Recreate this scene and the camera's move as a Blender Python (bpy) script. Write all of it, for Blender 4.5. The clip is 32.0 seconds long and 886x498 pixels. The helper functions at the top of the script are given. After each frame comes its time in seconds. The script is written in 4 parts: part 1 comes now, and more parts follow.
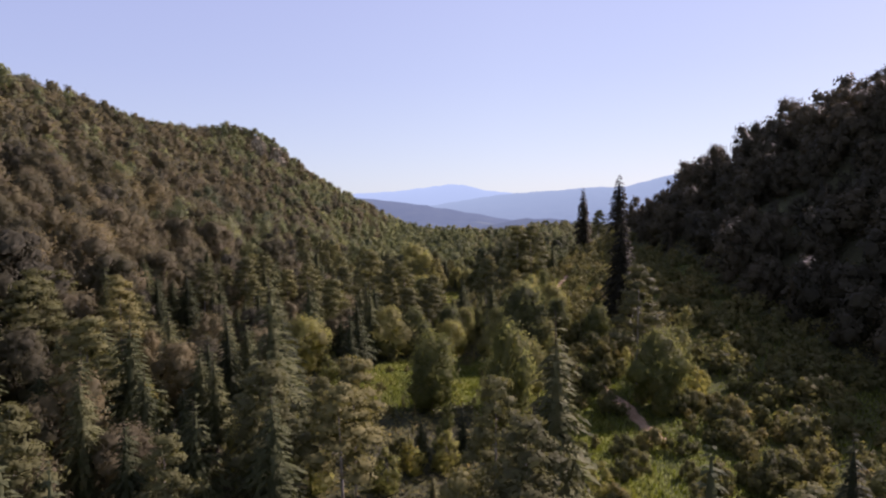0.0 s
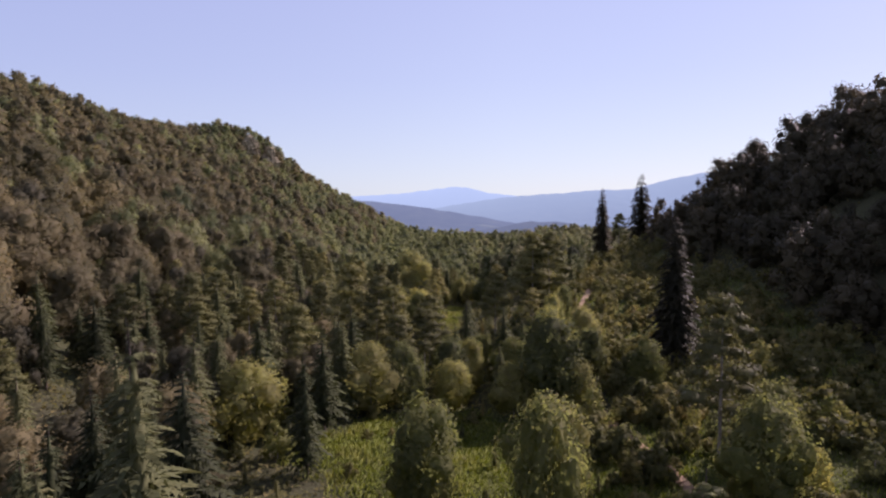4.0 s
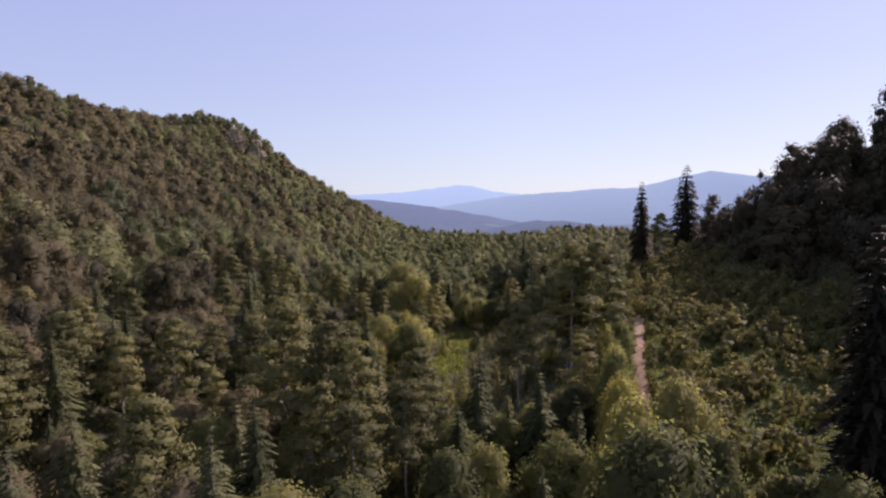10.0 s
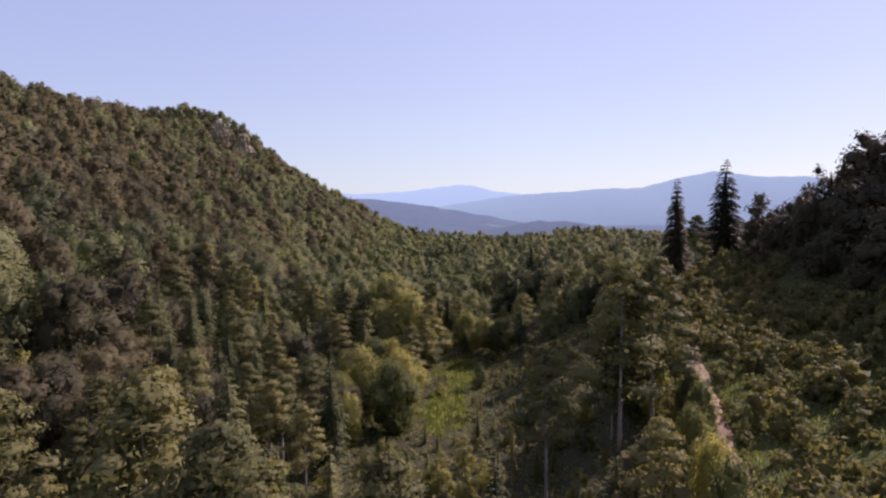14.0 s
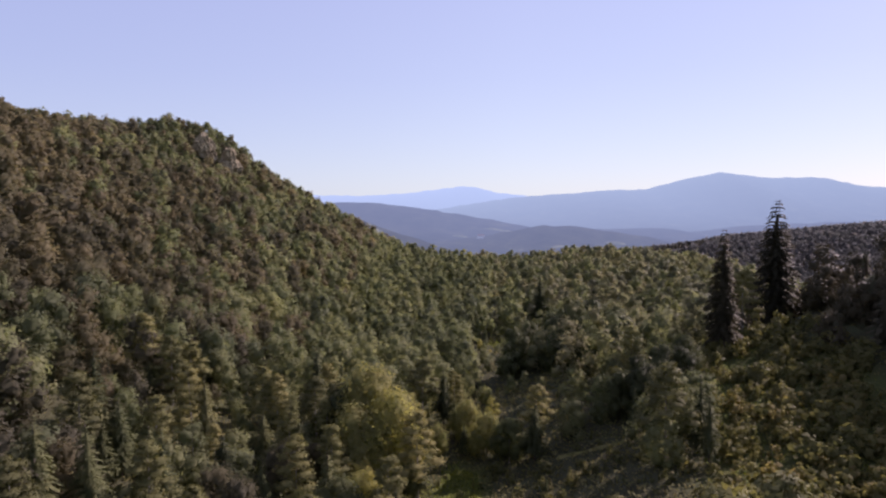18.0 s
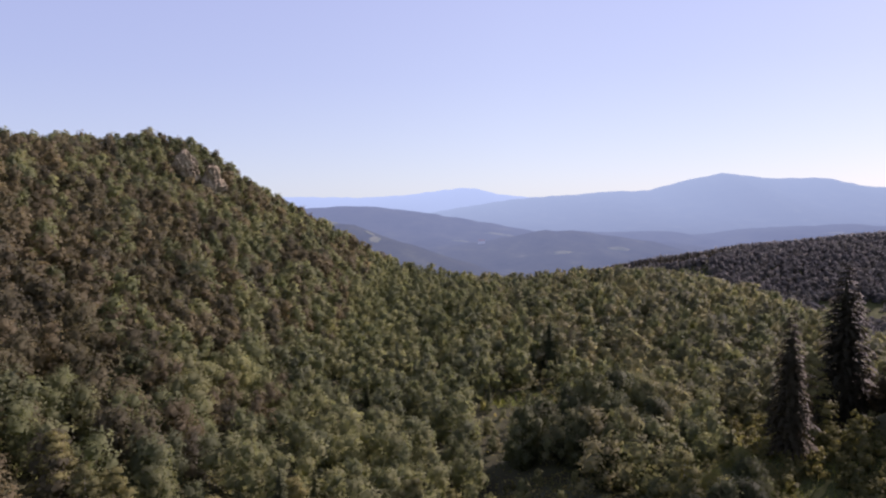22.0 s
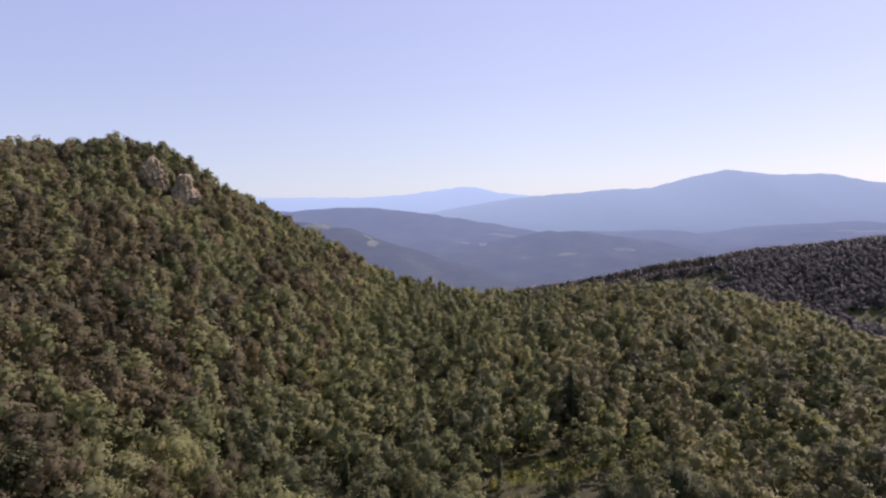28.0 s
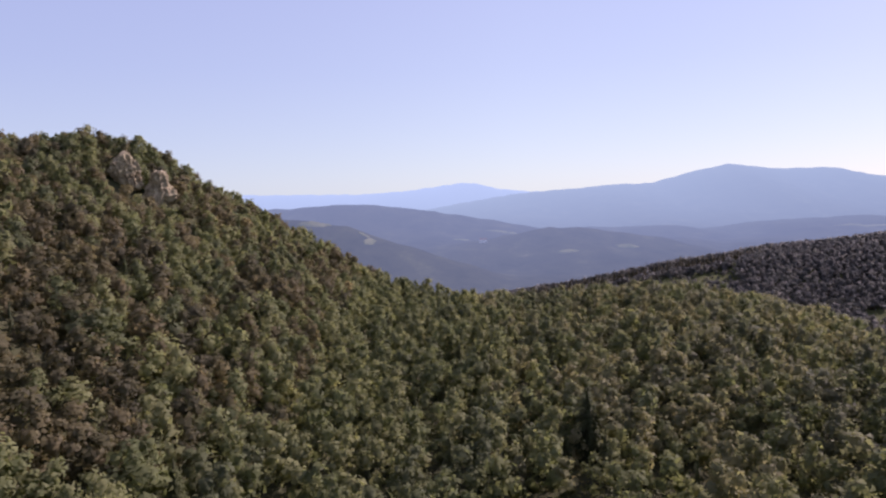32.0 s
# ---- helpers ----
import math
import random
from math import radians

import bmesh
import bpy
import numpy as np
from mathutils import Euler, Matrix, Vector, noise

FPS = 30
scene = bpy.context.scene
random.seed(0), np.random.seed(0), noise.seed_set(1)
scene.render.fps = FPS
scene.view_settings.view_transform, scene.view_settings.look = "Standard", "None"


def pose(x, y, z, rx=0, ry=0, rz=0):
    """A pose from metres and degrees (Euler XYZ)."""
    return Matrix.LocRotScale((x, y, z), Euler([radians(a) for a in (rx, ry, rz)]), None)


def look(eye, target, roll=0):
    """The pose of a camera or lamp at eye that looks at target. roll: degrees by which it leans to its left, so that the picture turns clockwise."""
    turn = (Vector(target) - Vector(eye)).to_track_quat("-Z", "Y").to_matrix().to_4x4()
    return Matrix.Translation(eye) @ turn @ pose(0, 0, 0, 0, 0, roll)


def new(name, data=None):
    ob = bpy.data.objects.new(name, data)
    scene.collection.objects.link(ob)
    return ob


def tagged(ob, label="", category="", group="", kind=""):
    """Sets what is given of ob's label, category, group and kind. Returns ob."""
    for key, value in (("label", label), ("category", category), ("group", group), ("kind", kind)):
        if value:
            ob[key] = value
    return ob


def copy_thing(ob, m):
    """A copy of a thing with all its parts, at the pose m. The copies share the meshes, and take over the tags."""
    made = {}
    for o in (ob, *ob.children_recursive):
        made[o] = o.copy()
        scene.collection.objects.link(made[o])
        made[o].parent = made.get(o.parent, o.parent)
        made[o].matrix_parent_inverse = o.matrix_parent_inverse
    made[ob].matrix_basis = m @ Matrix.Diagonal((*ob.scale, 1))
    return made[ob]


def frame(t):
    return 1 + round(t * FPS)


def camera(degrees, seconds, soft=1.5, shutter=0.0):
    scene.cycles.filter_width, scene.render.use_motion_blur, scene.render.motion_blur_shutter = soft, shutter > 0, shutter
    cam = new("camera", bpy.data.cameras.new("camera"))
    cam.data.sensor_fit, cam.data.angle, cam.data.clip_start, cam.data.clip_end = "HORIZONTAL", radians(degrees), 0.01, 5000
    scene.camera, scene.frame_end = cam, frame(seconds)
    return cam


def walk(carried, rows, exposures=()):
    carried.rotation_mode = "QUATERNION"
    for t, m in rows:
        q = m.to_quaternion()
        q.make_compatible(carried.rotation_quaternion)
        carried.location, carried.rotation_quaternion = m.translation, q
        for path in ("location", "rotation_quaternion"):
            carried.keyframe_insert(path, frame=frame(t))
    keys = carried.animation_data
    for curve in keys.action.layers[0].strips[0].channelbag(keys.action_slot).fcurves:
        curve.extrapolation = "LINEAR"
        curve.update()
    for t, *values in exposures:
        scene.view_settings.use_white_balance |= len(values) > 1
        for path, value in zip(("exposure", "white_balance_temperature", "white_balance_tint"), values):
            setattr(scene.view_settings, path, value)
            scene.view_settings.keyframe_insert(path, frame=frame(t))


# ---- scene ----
cam = camera(73.0, 32.0, soft=2.2)
PATH = [
    (0, (-1.086, 1.213, 53.044), (-1.085, 3.207, 52.888), -0.8),
    (0.5, (-1.088, 5.217, 53.047), (-1.089, 7.211, 52.892), -0.7),
    (1, (-1.226, 9.37, 53.093), (-1.228, 11.365, 52.941), -0.7),
    (1.5, (-1.114, 13.639, 53.112), (-1.117, 15.634, 52.96), -0.7),
    (2, (-0.95, 17.979, 53.059), (-0.955, 19.974, 52.908), -0.8),
    (2.5, (-0.829, 22.637, 53.003), (-0.834, 24.631, 52.852), -0.7),
    (3, (-0.589, 27.422, 52.844), (-0.596, 29.416, 52.695), -0.7),
    (3.5, (-0.434, 32.153, 52.817), (-0.442, 34.148, 52.669), -0.7),
    (5.5, (0.086, 49.945, 52.505), (0.072, 51.94, 52.361), -0.6),
    (6, (0.101, 54.496, 52.493), (0.086, 56.491, 52.349), -0.6),
    (6.5, (0.302, 58.998, 52.52), (0.286, 60.993, 52.377), -0.6),
    (7, (0.327, 63.71, 52.479), (0.311, 65.704, 52.335), -0.6),
    (7.5, (0.389, 68.404, 52.503), (0.371, 70.399, 52.359), -0.6),
    (8, (0.423, 73.185, 52.492), (0.404, 75.18, 52.347), -0.6),
    (8.5, (0.578, 77.956, 52.586), (0.557, 79.95, 52.439), -0.7),
    (9, (0.648, 82.6, 52.576), (0.627, 84.595, 52.428), -0.7),
    (9.5, (0.666, 87.176, 52.57), (0.644, 89.171, 52.42), -0.7),
    (10, (0.735, 91.775, 52.429), (0.712, 93.769, 52.278), -0.7),
    (10.5, (0.834, 96.187, 52.343), (0.811, 98.181, 52.191), -0.6),
    (11, (0.697, 100.757, 52.147), (0.676, 102.751, 51.997), -0.6),
    (11.5, (0.82, 105.268, 51.971), (0.799, 107.263, 51.819), -0.6),
    (12, (1.07, 109.729, 51.76), (1.047, 111.723, 51.607), -0.6),
    (12.5, (1.173, 114.243, 51.586), (1.149, 116.237, 51.433), -0.5),
    (13, (1.189, 118.878, 51.424), (1.164, 120.872, 51.27), -0.6),
    (13.5, (1.248, 123.465, 51.569), (1.224, 125.459, 51.416), -0.5),
    (14, (1.254, 128.176, 52.347), (1.229, 130.17, 52.195), -0.5),
    (14.5, (1.688, 132.801, 53.331), (1.661, 134.796, 53.182), -0.5),
    (16.5, (3.253, 151.311, 62.667), (3.216, 153.304, 62.505), -1.0),
    (17, (3.149, 155.812, 64.022), (3.113, 157.806, 63.865), -0.8),
    (17.5, (3.121, 160.255, 65.62), (3.086, 162.249, 65.466), -0.6),
    (18, (3.188, 164.589, 67.457), (3.153, 166.583, 67.304), -0.6),
    (18.5, (3.416, 168.967, 69.448), (3.38, 170.961, 69.296), -0.6),
    (19, (3.582, 173.364, 71.515), (3.545, 175.357, 71.364), -0.6),
    (19.5, (3.802, 177.727, 73.679), (3.764, 179.721, 73.526), -0.7),
    (20, (3.822, 181.97, 75.856), (3.784, 183.964, 75.702), -0.7),
    (20.5, (3.746, 186.188, 77.971), (3.708, 188.182, 77.818), -0.7),
    (21, (3.679, 190.443, 80.016), (3.642, 192.437, 79.862), -0.8),
    (21.5, (3.763, 194.681, 81.951), (3.726, 196.674, 81.797), -0.9),
    (22, (3.989, 198.666, 83.735), (3.952, 200.66, 83.58), -0.8),
    (22.5, (4.127, 202.831, 85.402), (4.089, 204.824, 85.247), -0.9),
    (23, (4.412, 207.066, 86.979), (4.373, 209.059, 86.822), -0.9),
    (23.5, (4.737, 211.197, 88.352), (4.696, 213.191, 88.196), -1.0),
    (24, (4.853, 215.132, 89.563), (4.813, 217.126, 89.407), -1.1),
    (24.5, (4.75, 218.9, 90.472), (4.711, 220.894, 90.316), -1.1),
    (25, (4.79, 222.802, 91.141), (4.75, 224.795, 90.984), -1.2),
    (25.5, (4.898, 226.912, 91.511), (4.858, 228.906, 91.354), -1.2),
    (27.5, (4.497, 243.985, 92.047), (4.456, 245.978, 91.886), -1.3),
    (28, (4.337, 248.176, 92.036), (4.297, 250.169, 91.875), -1.3),
    (28.5, (4.185, 252.377, 92.018), (4.145, 254.37, 91.855), -1.3),
    (29, (4.111, 256.481, 91.994), (4.071, 258.474, 91.83), -1.3),
    (29.5, (4.025, 260.481, 91.956), (3.986, 262.473, 91.791), -1.4),
    (30, (3.986, 264.442, 91.99), (3.948, 266.435, 91.825), -1.4),
    (30.5, (4.033, 268.353, 92.076), (3.996, 270.345, 91.908), -1.5),
    (31, (4.241, 272.335, 92.108), (4.204, 274.327, 91.94), -1.5),
    (31.5, (4.654, 276.272, 92.144), (4.616, 278.264, 91.975), -1.5),
    (32, (5.324, 280.108, 92.186), (5.284, 282.1, 92.013), -1.7),
]
walk(cam, [(t, look(eye, target, roll)) for t, eye, target, roll in PATH], [(0.0, 0.187, 6200, 43), (32.0, 0.187, 6200, 43)])

# ---- light ----
SUN_UP, SUN_AHEAD = 33.5, 34.0          # degrees above the horizon, and ahead of due right
SUN = Vector((math.cos(radians(SUN_UP)) * math.cos(radians(SUN_AHEAD)),
              math.cos(radians(SUN_UP)) * math.sin(radians(SUN_AHEAD)), math.sin(radians(SUN_UP))))
world = bpy.data.worlds.new("world")
scene.world = world
world.use_nodes = True
wn = world.node_tree.nodes
sky = wn.new("ShaderNodeTexSky")
sky.sky_type, sky.sun_disc = "NISHITA", False
sky.sun_elevation, sky.sun_rotation = radians(SUN_UP), math.atan2(SUN.x, SUN.y)
sky.altitude, sky.air_density, sky.dust_density, sky.ozone_density = 300.0, 1.0, 0.6, 1.0
wl = world.node_tree.links
way_up = wn.new("ShaderNodeTexCoord")
split = wn.new("ShaderNodeSeparateXYZ")
wl.new(way_up.outputs["Generated"], split.inputs[0])
veil = wn.new("ShaderNodeValToRGB")      # summer haze in the air, palest at the horizon
for el, (p, c) in zip((veil.color_ramp.elements[0], veil.color_ramp.elements[1], veil.color_ramp.elements.new(0.2), veil.color_ramp.elements.new(0.34)),
                      ((0.0, (4.1, 5.4, 4.95, 1)), (0.75, (3.7, 4.6, 5.4, 1)), (0.2, (3.4, 4.45, 5.05, 1)), (0.34, (3.15, 4.05, 5.0, 1)))):
    el.position, el.color = p, c
wl.new(split.outputs["Z"], veil.inputs[0])
air = wn.new("ShaderNodeMix")
air.data_type = "RGBA"
air.inputs["Factor"].default_value = 0.82
wl.new(sky.outputs[0], air.inputs["A"])
side = wn.new("ShaderNodeValToRGB")      # the sky is deeper away from the sun
for el, (p, c) in zip((side.color_ramp.elements[0], side.color_ramp.elements[1], side.color_ramp.elements.new(0.55)),
                      ((0.15, (0.80, 0.82, 0.90, 1)), (0.85, (0.97, 0.92, 0.97, 1)), (0.55, (1.0, 1.0, 1.0, 1)))):
    el.position, el.color = p, c
across = wn.new("ShaderNodeMapRange")
across.inputs["From Min"].default_value, across.inputs["From Max"].default_value = -1.0, 1.0
wl.new(split.outputs["X"], across.inputs["Value"])
wl.new(across.outputs[0], side.inputs[0])
tinted = wn.new("ShaderNodeMix")
tinted.data_type, tinted.blend_type = "RGBA", "MULTIPLY"
tinted.inputs["Factor"].default_value = 1.0
wl.new(veil.outputs[0], tinted.inputs["A"])
wl.new(side.outputs[0], tinted.inputs["B"])
wl.new(tinted.outputs["Result"], air.inputs["B"])
wl.new(air.outputs["Result"], wn["Background"].inputs["Color"])
wn["Background"].inputs["Strength"].default_value = 0.135
lamp = bpy.data.lights.new("sun", "SUN")
lamp.energy, lamp.angle, lamp.color = 4.6, radians(0.53), (1.0, 0.93, 0.82)
new("sun", lamp).matrix_basis = look(SUN * 500, (0, 0, 0))

# ---- materials ----


def nodes_of(name):
    m = bpy.data.materials.new(name)
    m.use_nodes = True
    m.node_tree.nodes.clear()
    return m, m.node_tree.nodes, m.node_tree.links


def add(nodes, kind, **settings):
    n = nodes.new(kind)
    for key, value in settings.items():
        n.inputs[key.replace("_", " ")].default_value = value
    return n


def ramp(nodes, stops):
    n = nodes.new("ShaderNodeValToRGB")
    e = n.color_ramp.elements
    while len(e) < len(stops):
        e.new(0.5)
    for el, (p, c) in zip(e, stops):
        el.position, el.color = p, (*c, 1)
    return n


def leaf_material(name, stops, through_leaf=0.5, tone=""):
    """Foliage: each tree takes its own shade from the ramp, each spray a little of its own."""
    m, n, l = nodes_of(name)
    if tone:
        source = n.new("ShaderNodeAttribute")
        source.attribute_name = tone
        value = source.outputs["Fac"]
    else:
        value = n.new("ShaderNodeObjectInfo").outputs["Random"]
    geo = n.new("ShaderNodeNewGeometry")
    mixed = n.new("ShaderNodeMath")
    mixed.operation = "MULTIPLY_ADD"
    mixed.inputs[1].default_value = 0.16 if tone else 0.24
    l.new(geo.outputs["Random Per Island"], mixed.inputs[0])
    scaled = n.new("ShaderNodeMath")
    scaled.operation = "MULTIPLY"
    scaled.inputs[1].default_value = 0.84 if tone else 0.76
    l.new(value, scaled.inputs[0])
    l.new(scaled.outputs[0], mixed.inputs[2])
    r = ramp(n, stops)
    l.new(mixed.outputs[0], r.inputs[0])
    d = add(n, "ShaderNodeBsdfPrincipled", Roughness=0.6)
    d.inputs["Specular IOR Level"].default_value = 0.08
    tr = n.new("ShaderNodeBsdfTranslucent")
    l.new(r.outputs[0], d.inputs["Base Color"])
    lit = add(n, "ShaderNodeHueSaturation", Saturation=1.25, Value=1.25)      # light that has passed a leaf is yellower and stronger
    l.new(r.outputs[0], lit.inputs["Color"])
    l.new(lit.outputs[0], tr.inputs["Color"])
    mix = add(n, "ShaderNodeMixShader", Fac=through_leaf)
    l.new(d.outputs[0], mix.inputs[1])
    l.new(tr.outputs[0], mix.inputs[2])
    out = n.new("ShaderNodeOutputMaterial")
    l.new(mix.outputs[0], out.inputs[0])
    return m


def rough_material(name, stops, scale, detail=6.0, bump=0.4, rough=0.9, coarse=0.0):
    """Earth, bark, stone: noise at two scales, with relief."""
    m, n, l = nodes_of(name)
    geo = n.new("ShaderNodeNewGeometry")
    fine = add(n, "ShaderNodeTexNoise", Scale=scale, Detail=detail, Roughness=0.62)
    wide = add(n, "ShaderNodeTexNoise", Scale=coarse or scale * 0.11, Detail=3.0)
    for t in (fine, wide):
        l.new(geo.outputs["Position"], t.inputs["Vector"])
    blend = n.new("ShaderNodeMix")
    blend.inputs["Factor"].default_value = 0.5
    l.new(fine.outputs["Fac"], blend.inputs["A"])
    l.new(wide.outputs["Fac"], blend.inputs["B"])
    r = ramp(n, stops)
    l.new(blend.outputs["Result"], r.inputs[0])
    p = add(n, "ShaderNodeBsdfPrincipled", Roughness=rough)
    p.inputs["Specular IOR Level"].default_value = 0.2
    b = add(n, "ShaderNodeBump", Strength=bump, Distance=0.3)
    l.new(fine.outputs["Fac"], b.inputs["Height"])
    l.new(b.outputs[0], p.inputs["Normal"])
    l.new(r.outputs[0], p.inputs["Base Color"])
    out = n.new("ShaderNodeOutputMaterial")
    l.new(p.outputs[0], out.inputs[0])
    return m


BROAD = [(0.0, (0.093, 0.106, 0.059)), (0.22, (0.16, 0.171, 0.083)), (0.45, (0.232, 0.245, 0.093)), (0.62, (0.315, 0.295, 0.129)), (0.8, (0.371, 0.364, 0.136)), (1.0, (0.567, 0.492, 0.179))]
# FAR_BROAD and SADDLE carry extra blue that stands in for haze
FAR_BROAD = [(0.0, (0.118, 0.133, 0.075)), (0.22, (0.155, 0.169, 0.092)), (0.45, (0.194, 0.212, 0.098)), (0.62, (0.239, 0.242, 0.123)), (0.8, (0.271, 0.282, 0.129)), (1.0, (0.379, 0.358, 0.157))]
SADDLE = [(0.0, (0.133, 0.137, 0.087)), (0.22, (0.172, 0.175, 0.107)), (0.45, (0.217, 0.22, 0.114)), (0.62, (0.268, 0.25, 0.143)), (0.8, (0.303, 0.292, 0.15)), (1.0, (0.423, 0.37, 0.183))]
# browner, darker leaves: the lens's tint at the view's left edge, painted in
LENS_BROWN = [(0.0, (0.091, 0.086, 0.058)), (0.22, (0.12, 0.112, 0.072)), (0.45, (0.151, 0.14, 0.076)), (0.62, (0.186, 0.159, 0.096)), (0.8, (0.21, 0.186, 0.099)), (1.0, (0.294, 0.235, 0.123))]
# dark green leaves with the shade of the tree group painted in
SHADED_BROAD = [(0.0, (0.053, 0.06, 0.031)), (0.4, (0.089, 0.1, 0.045)), (0.75, (0.126, 0.135, 0.057)), (1.0, (0.173, 0.175, 0.074))]
# haze over the far hill, painted into its leaf colours
HAZE_GREY = [(0.0, (0.135, 0.136, 0.133)), (0.5, (0.199, 0.197, 0.187)), (1.0, (0.29, 0.283, 0.241))]
# near-black ramp: paints shade on the ridge and lone spruces, also colours the far belt
SHADE_DARK = [(0.0, (0.045, 0.045, 0.031)), (0.5, (0.085, 0.076, 0.046)), (1.0, (0.14, 0.117, 0.07))]
DARK = [(0.0, (0.049, 0.056, 0.032)), (0.4, (0.096, 0.109, 0.051)), (0.75, (0.156, 0.165, 0.076)), (1.0, (0.229, 0.219, 0.101))]
PINE = [(0.0, (0.112, 0.113, 0.054)), (0.5, (0.197, 0.193, 0.079)), (1.0, (0.311, 0.278, 0.115))]
BUSH = [(0.0, (0.097, 0.106, 0.047)), (0.4, (0.168, 0.167, 0.07)), (0.75, (0.242, 0.224, 0.092)), (1.0, (0.349, 0.281, 0.125))]
M_BROAD = leaf_material("broad_leaves", BROAD, 0.6)
M_SHADED_BROAD = leaf_material("shaded_broad_leaves", SHADED_BROAD, 0.3)
M_LENS_BROWN = leaf_material("lens_brown_leaves", LENS_BROWN)
M_SPRUCE = leaf_material("spruce_needles", DARK, 0.3)
# spruce needles darkened in the colour, as a backlit tree would look
M_BACKLIT_SPRUCE = leaf_material("backlit_spruce_needles", SHADE_DARK, 0.2)
# shade painted into the ridge trees; the far spruce belt is simply dark
M_WOOD_D = leaf_material("dark_shaded_foliage", SHADE_DARK, 0.2, tone="tone")
# greyed for haze, with extra translucency to flatten the contrast
M_WOOD_G = leaf_material("far_wood_hazed_leaves", HAZE_GREY, 0.7, tone="tone")
M_PINE = leaf_material("pine_needles", PINE, 0.35)
M_BUSH = leaf_material("bush_leaves", BUSH)
M_WOOD_B = leaf_material("wood_broad_leaves", FAR_BROAD, tone="tone")
M_WOOD_R = leaf_material("saddle_leaves", SADDLE, tone="tone")
M_WOOD_O = leaf_material("hillside_lens_brown_leaves", LENS_BROWN, tone="tone")
M_WOOD_S = leaf_material("wood_needles", DARK, 0.25, tone="tone")
M_WOOD_H = leaf_material("bush_wood_leaves", BUSH, tone="tone")
M_GRASS = leaf_material("grass_blades", [(0.0, (0.14, 0.18, 0.04)), (0.5, (0.26, 0.30, 0.075)), (1.0, (0.38, 0.37, 0.12))], 0.3, tone="tone")
M_BARK = rough_material("bark", [(0.2, (0.05, 0.038, 0.03)), (0.6, (0.13, 0.10, 0.08)), (0.9, (0.22, 0.18, 0.15))], 6.0)
M_PALE = rough_material("pale_bark", [(0.25, (0.10, 0.085, 0.07)), (0.5, (0.34, 0.31, 0.27)), (0.9, (0.50, 0.46, 0.40))], 4.0)
M_ROCK = rough_material("limestone", [(0.34, (0.065, 0.050, 0.032)), (0.42, (0.215, 0.172, 0.105)), (0.54, (0.350, 0.295, 0.190)), (0.74, (0.460, 0.405, 0.275))], 0.7, 9.0, 1.0, coarse=0.16)
M_TRACK = rough_material("track_earth", [(0.3, (0.13, 0.08, 0.045)), (0.42, (0.28, 0.185, 0.11)), (0.58, (0.43, 0.30, 0.19)), (0.8, (0.55, 0.43, 0.30))], 1.6, 8.0, 0.5)
def ground_material():
    """Leaf litter and moss under the trees, grass where the wood is open."""
    m, n, l = nodes_of("ground")
    geo = n.new("ShaderNodeNewGeometry")
    open_land = n.new("ShaderNodeAttribute")
    open_land.attribute_name = "tone"
    fine = add(n, "ShaderNodeTexNoise", Scale=1.3, Detail=9.0, Roughness=0.65)
    wide = add(n, "ShaderNodeTexNoise", Scale=0.11, Detail=4.0)
    for t in (fine, wide):
        l.new(geo.outputs["Position"], t.inputs["Vector"])
    litter = ramp(n, [(0.3, (0.050, 0.045, 0.028)), (0.5, (0.080, 0.080, 0.042)), (0.7, (0.105, 0.120, 0.055))])
    grass = ramp(n, [(0.28, (0.050, 0.060, 0.016)), (0.45, (0.085, 0.105, 0.026)), (0.6, (0.125, 0.135, 0.036)), (0.78, (0.185, 0.165, 0.065))])
    both = n.new("ShaderNodeMix")
    both.inputs["Factor"].default_value = 0.45
    l.new(fine.outputs["Fac"], both.inputs["A"])
    l.new(wide.outputs["Fac"], both.inputs["B"])
    l.new(both.outputs["Result"], litter.inputs[0])
    l.new(both.outputs["Result"], grass.inputs[0])
    mix = n.new("ShaderNodeMix")
    mix.data_type = "RGBA"
    l.new(open_land.outputs["Fac"], mix.inputs["Factor"])
    l.new(litter.outputs[0], mix.inputs["A"])
    l.new(grass.outputs[0], mix.inputs["B"])
    p = add(n, "ShaderNodeBsdfPrincipled", Roughness=0.95)
    p.inputs["Specular IOR Level"].default_value = 0.1
    bump = add(n, "ShaderNodeBump", Strength=0.7, Distance=0.4)
    l.new(fine.outputs["Fac"], bump.inputs["Height"])
    l.new(bump.outputs[0], p.inputs["Normal"])
    l.new(mix.outputs["Result"], p.inputs["Base Color"])
    out = n.new("ShaderNodeOutputMaterial")
    l.new(p.outputs[0], out.inputs[0])
    return m


M_GROUND = ground_material()

# ---- lie of the land ----


def knots(v, at, to, wide=12.0):
    """A line through a few heights, with its corners rounded off."""
    return sum(np.interp(v + k * wide, at, to) for k in (-1, -0.5, 0, 0.5, 1)) / 5


def soft(u, w):
    return w * np.logaddexp(0, np.asarray(u, float) / w)


def lower(a, b, w):
    return -w * np.logaddexp(-a / w, -b / w)


def step(v, a, b):
    u = np.clip((v - a) / (b - a), 0, 1)
    return u * u * (3 - 2 * u)


def rumple(x, y):
    return (np.sin(x / 23 + 1.3 * np.sin(y / 41)) * np.sin(y / 29 + 0.7) + 0.6 * np.sin(x / 9.7 + y / 13.1) * np.sin(y / 11.3 - x / 17.0 + 2))


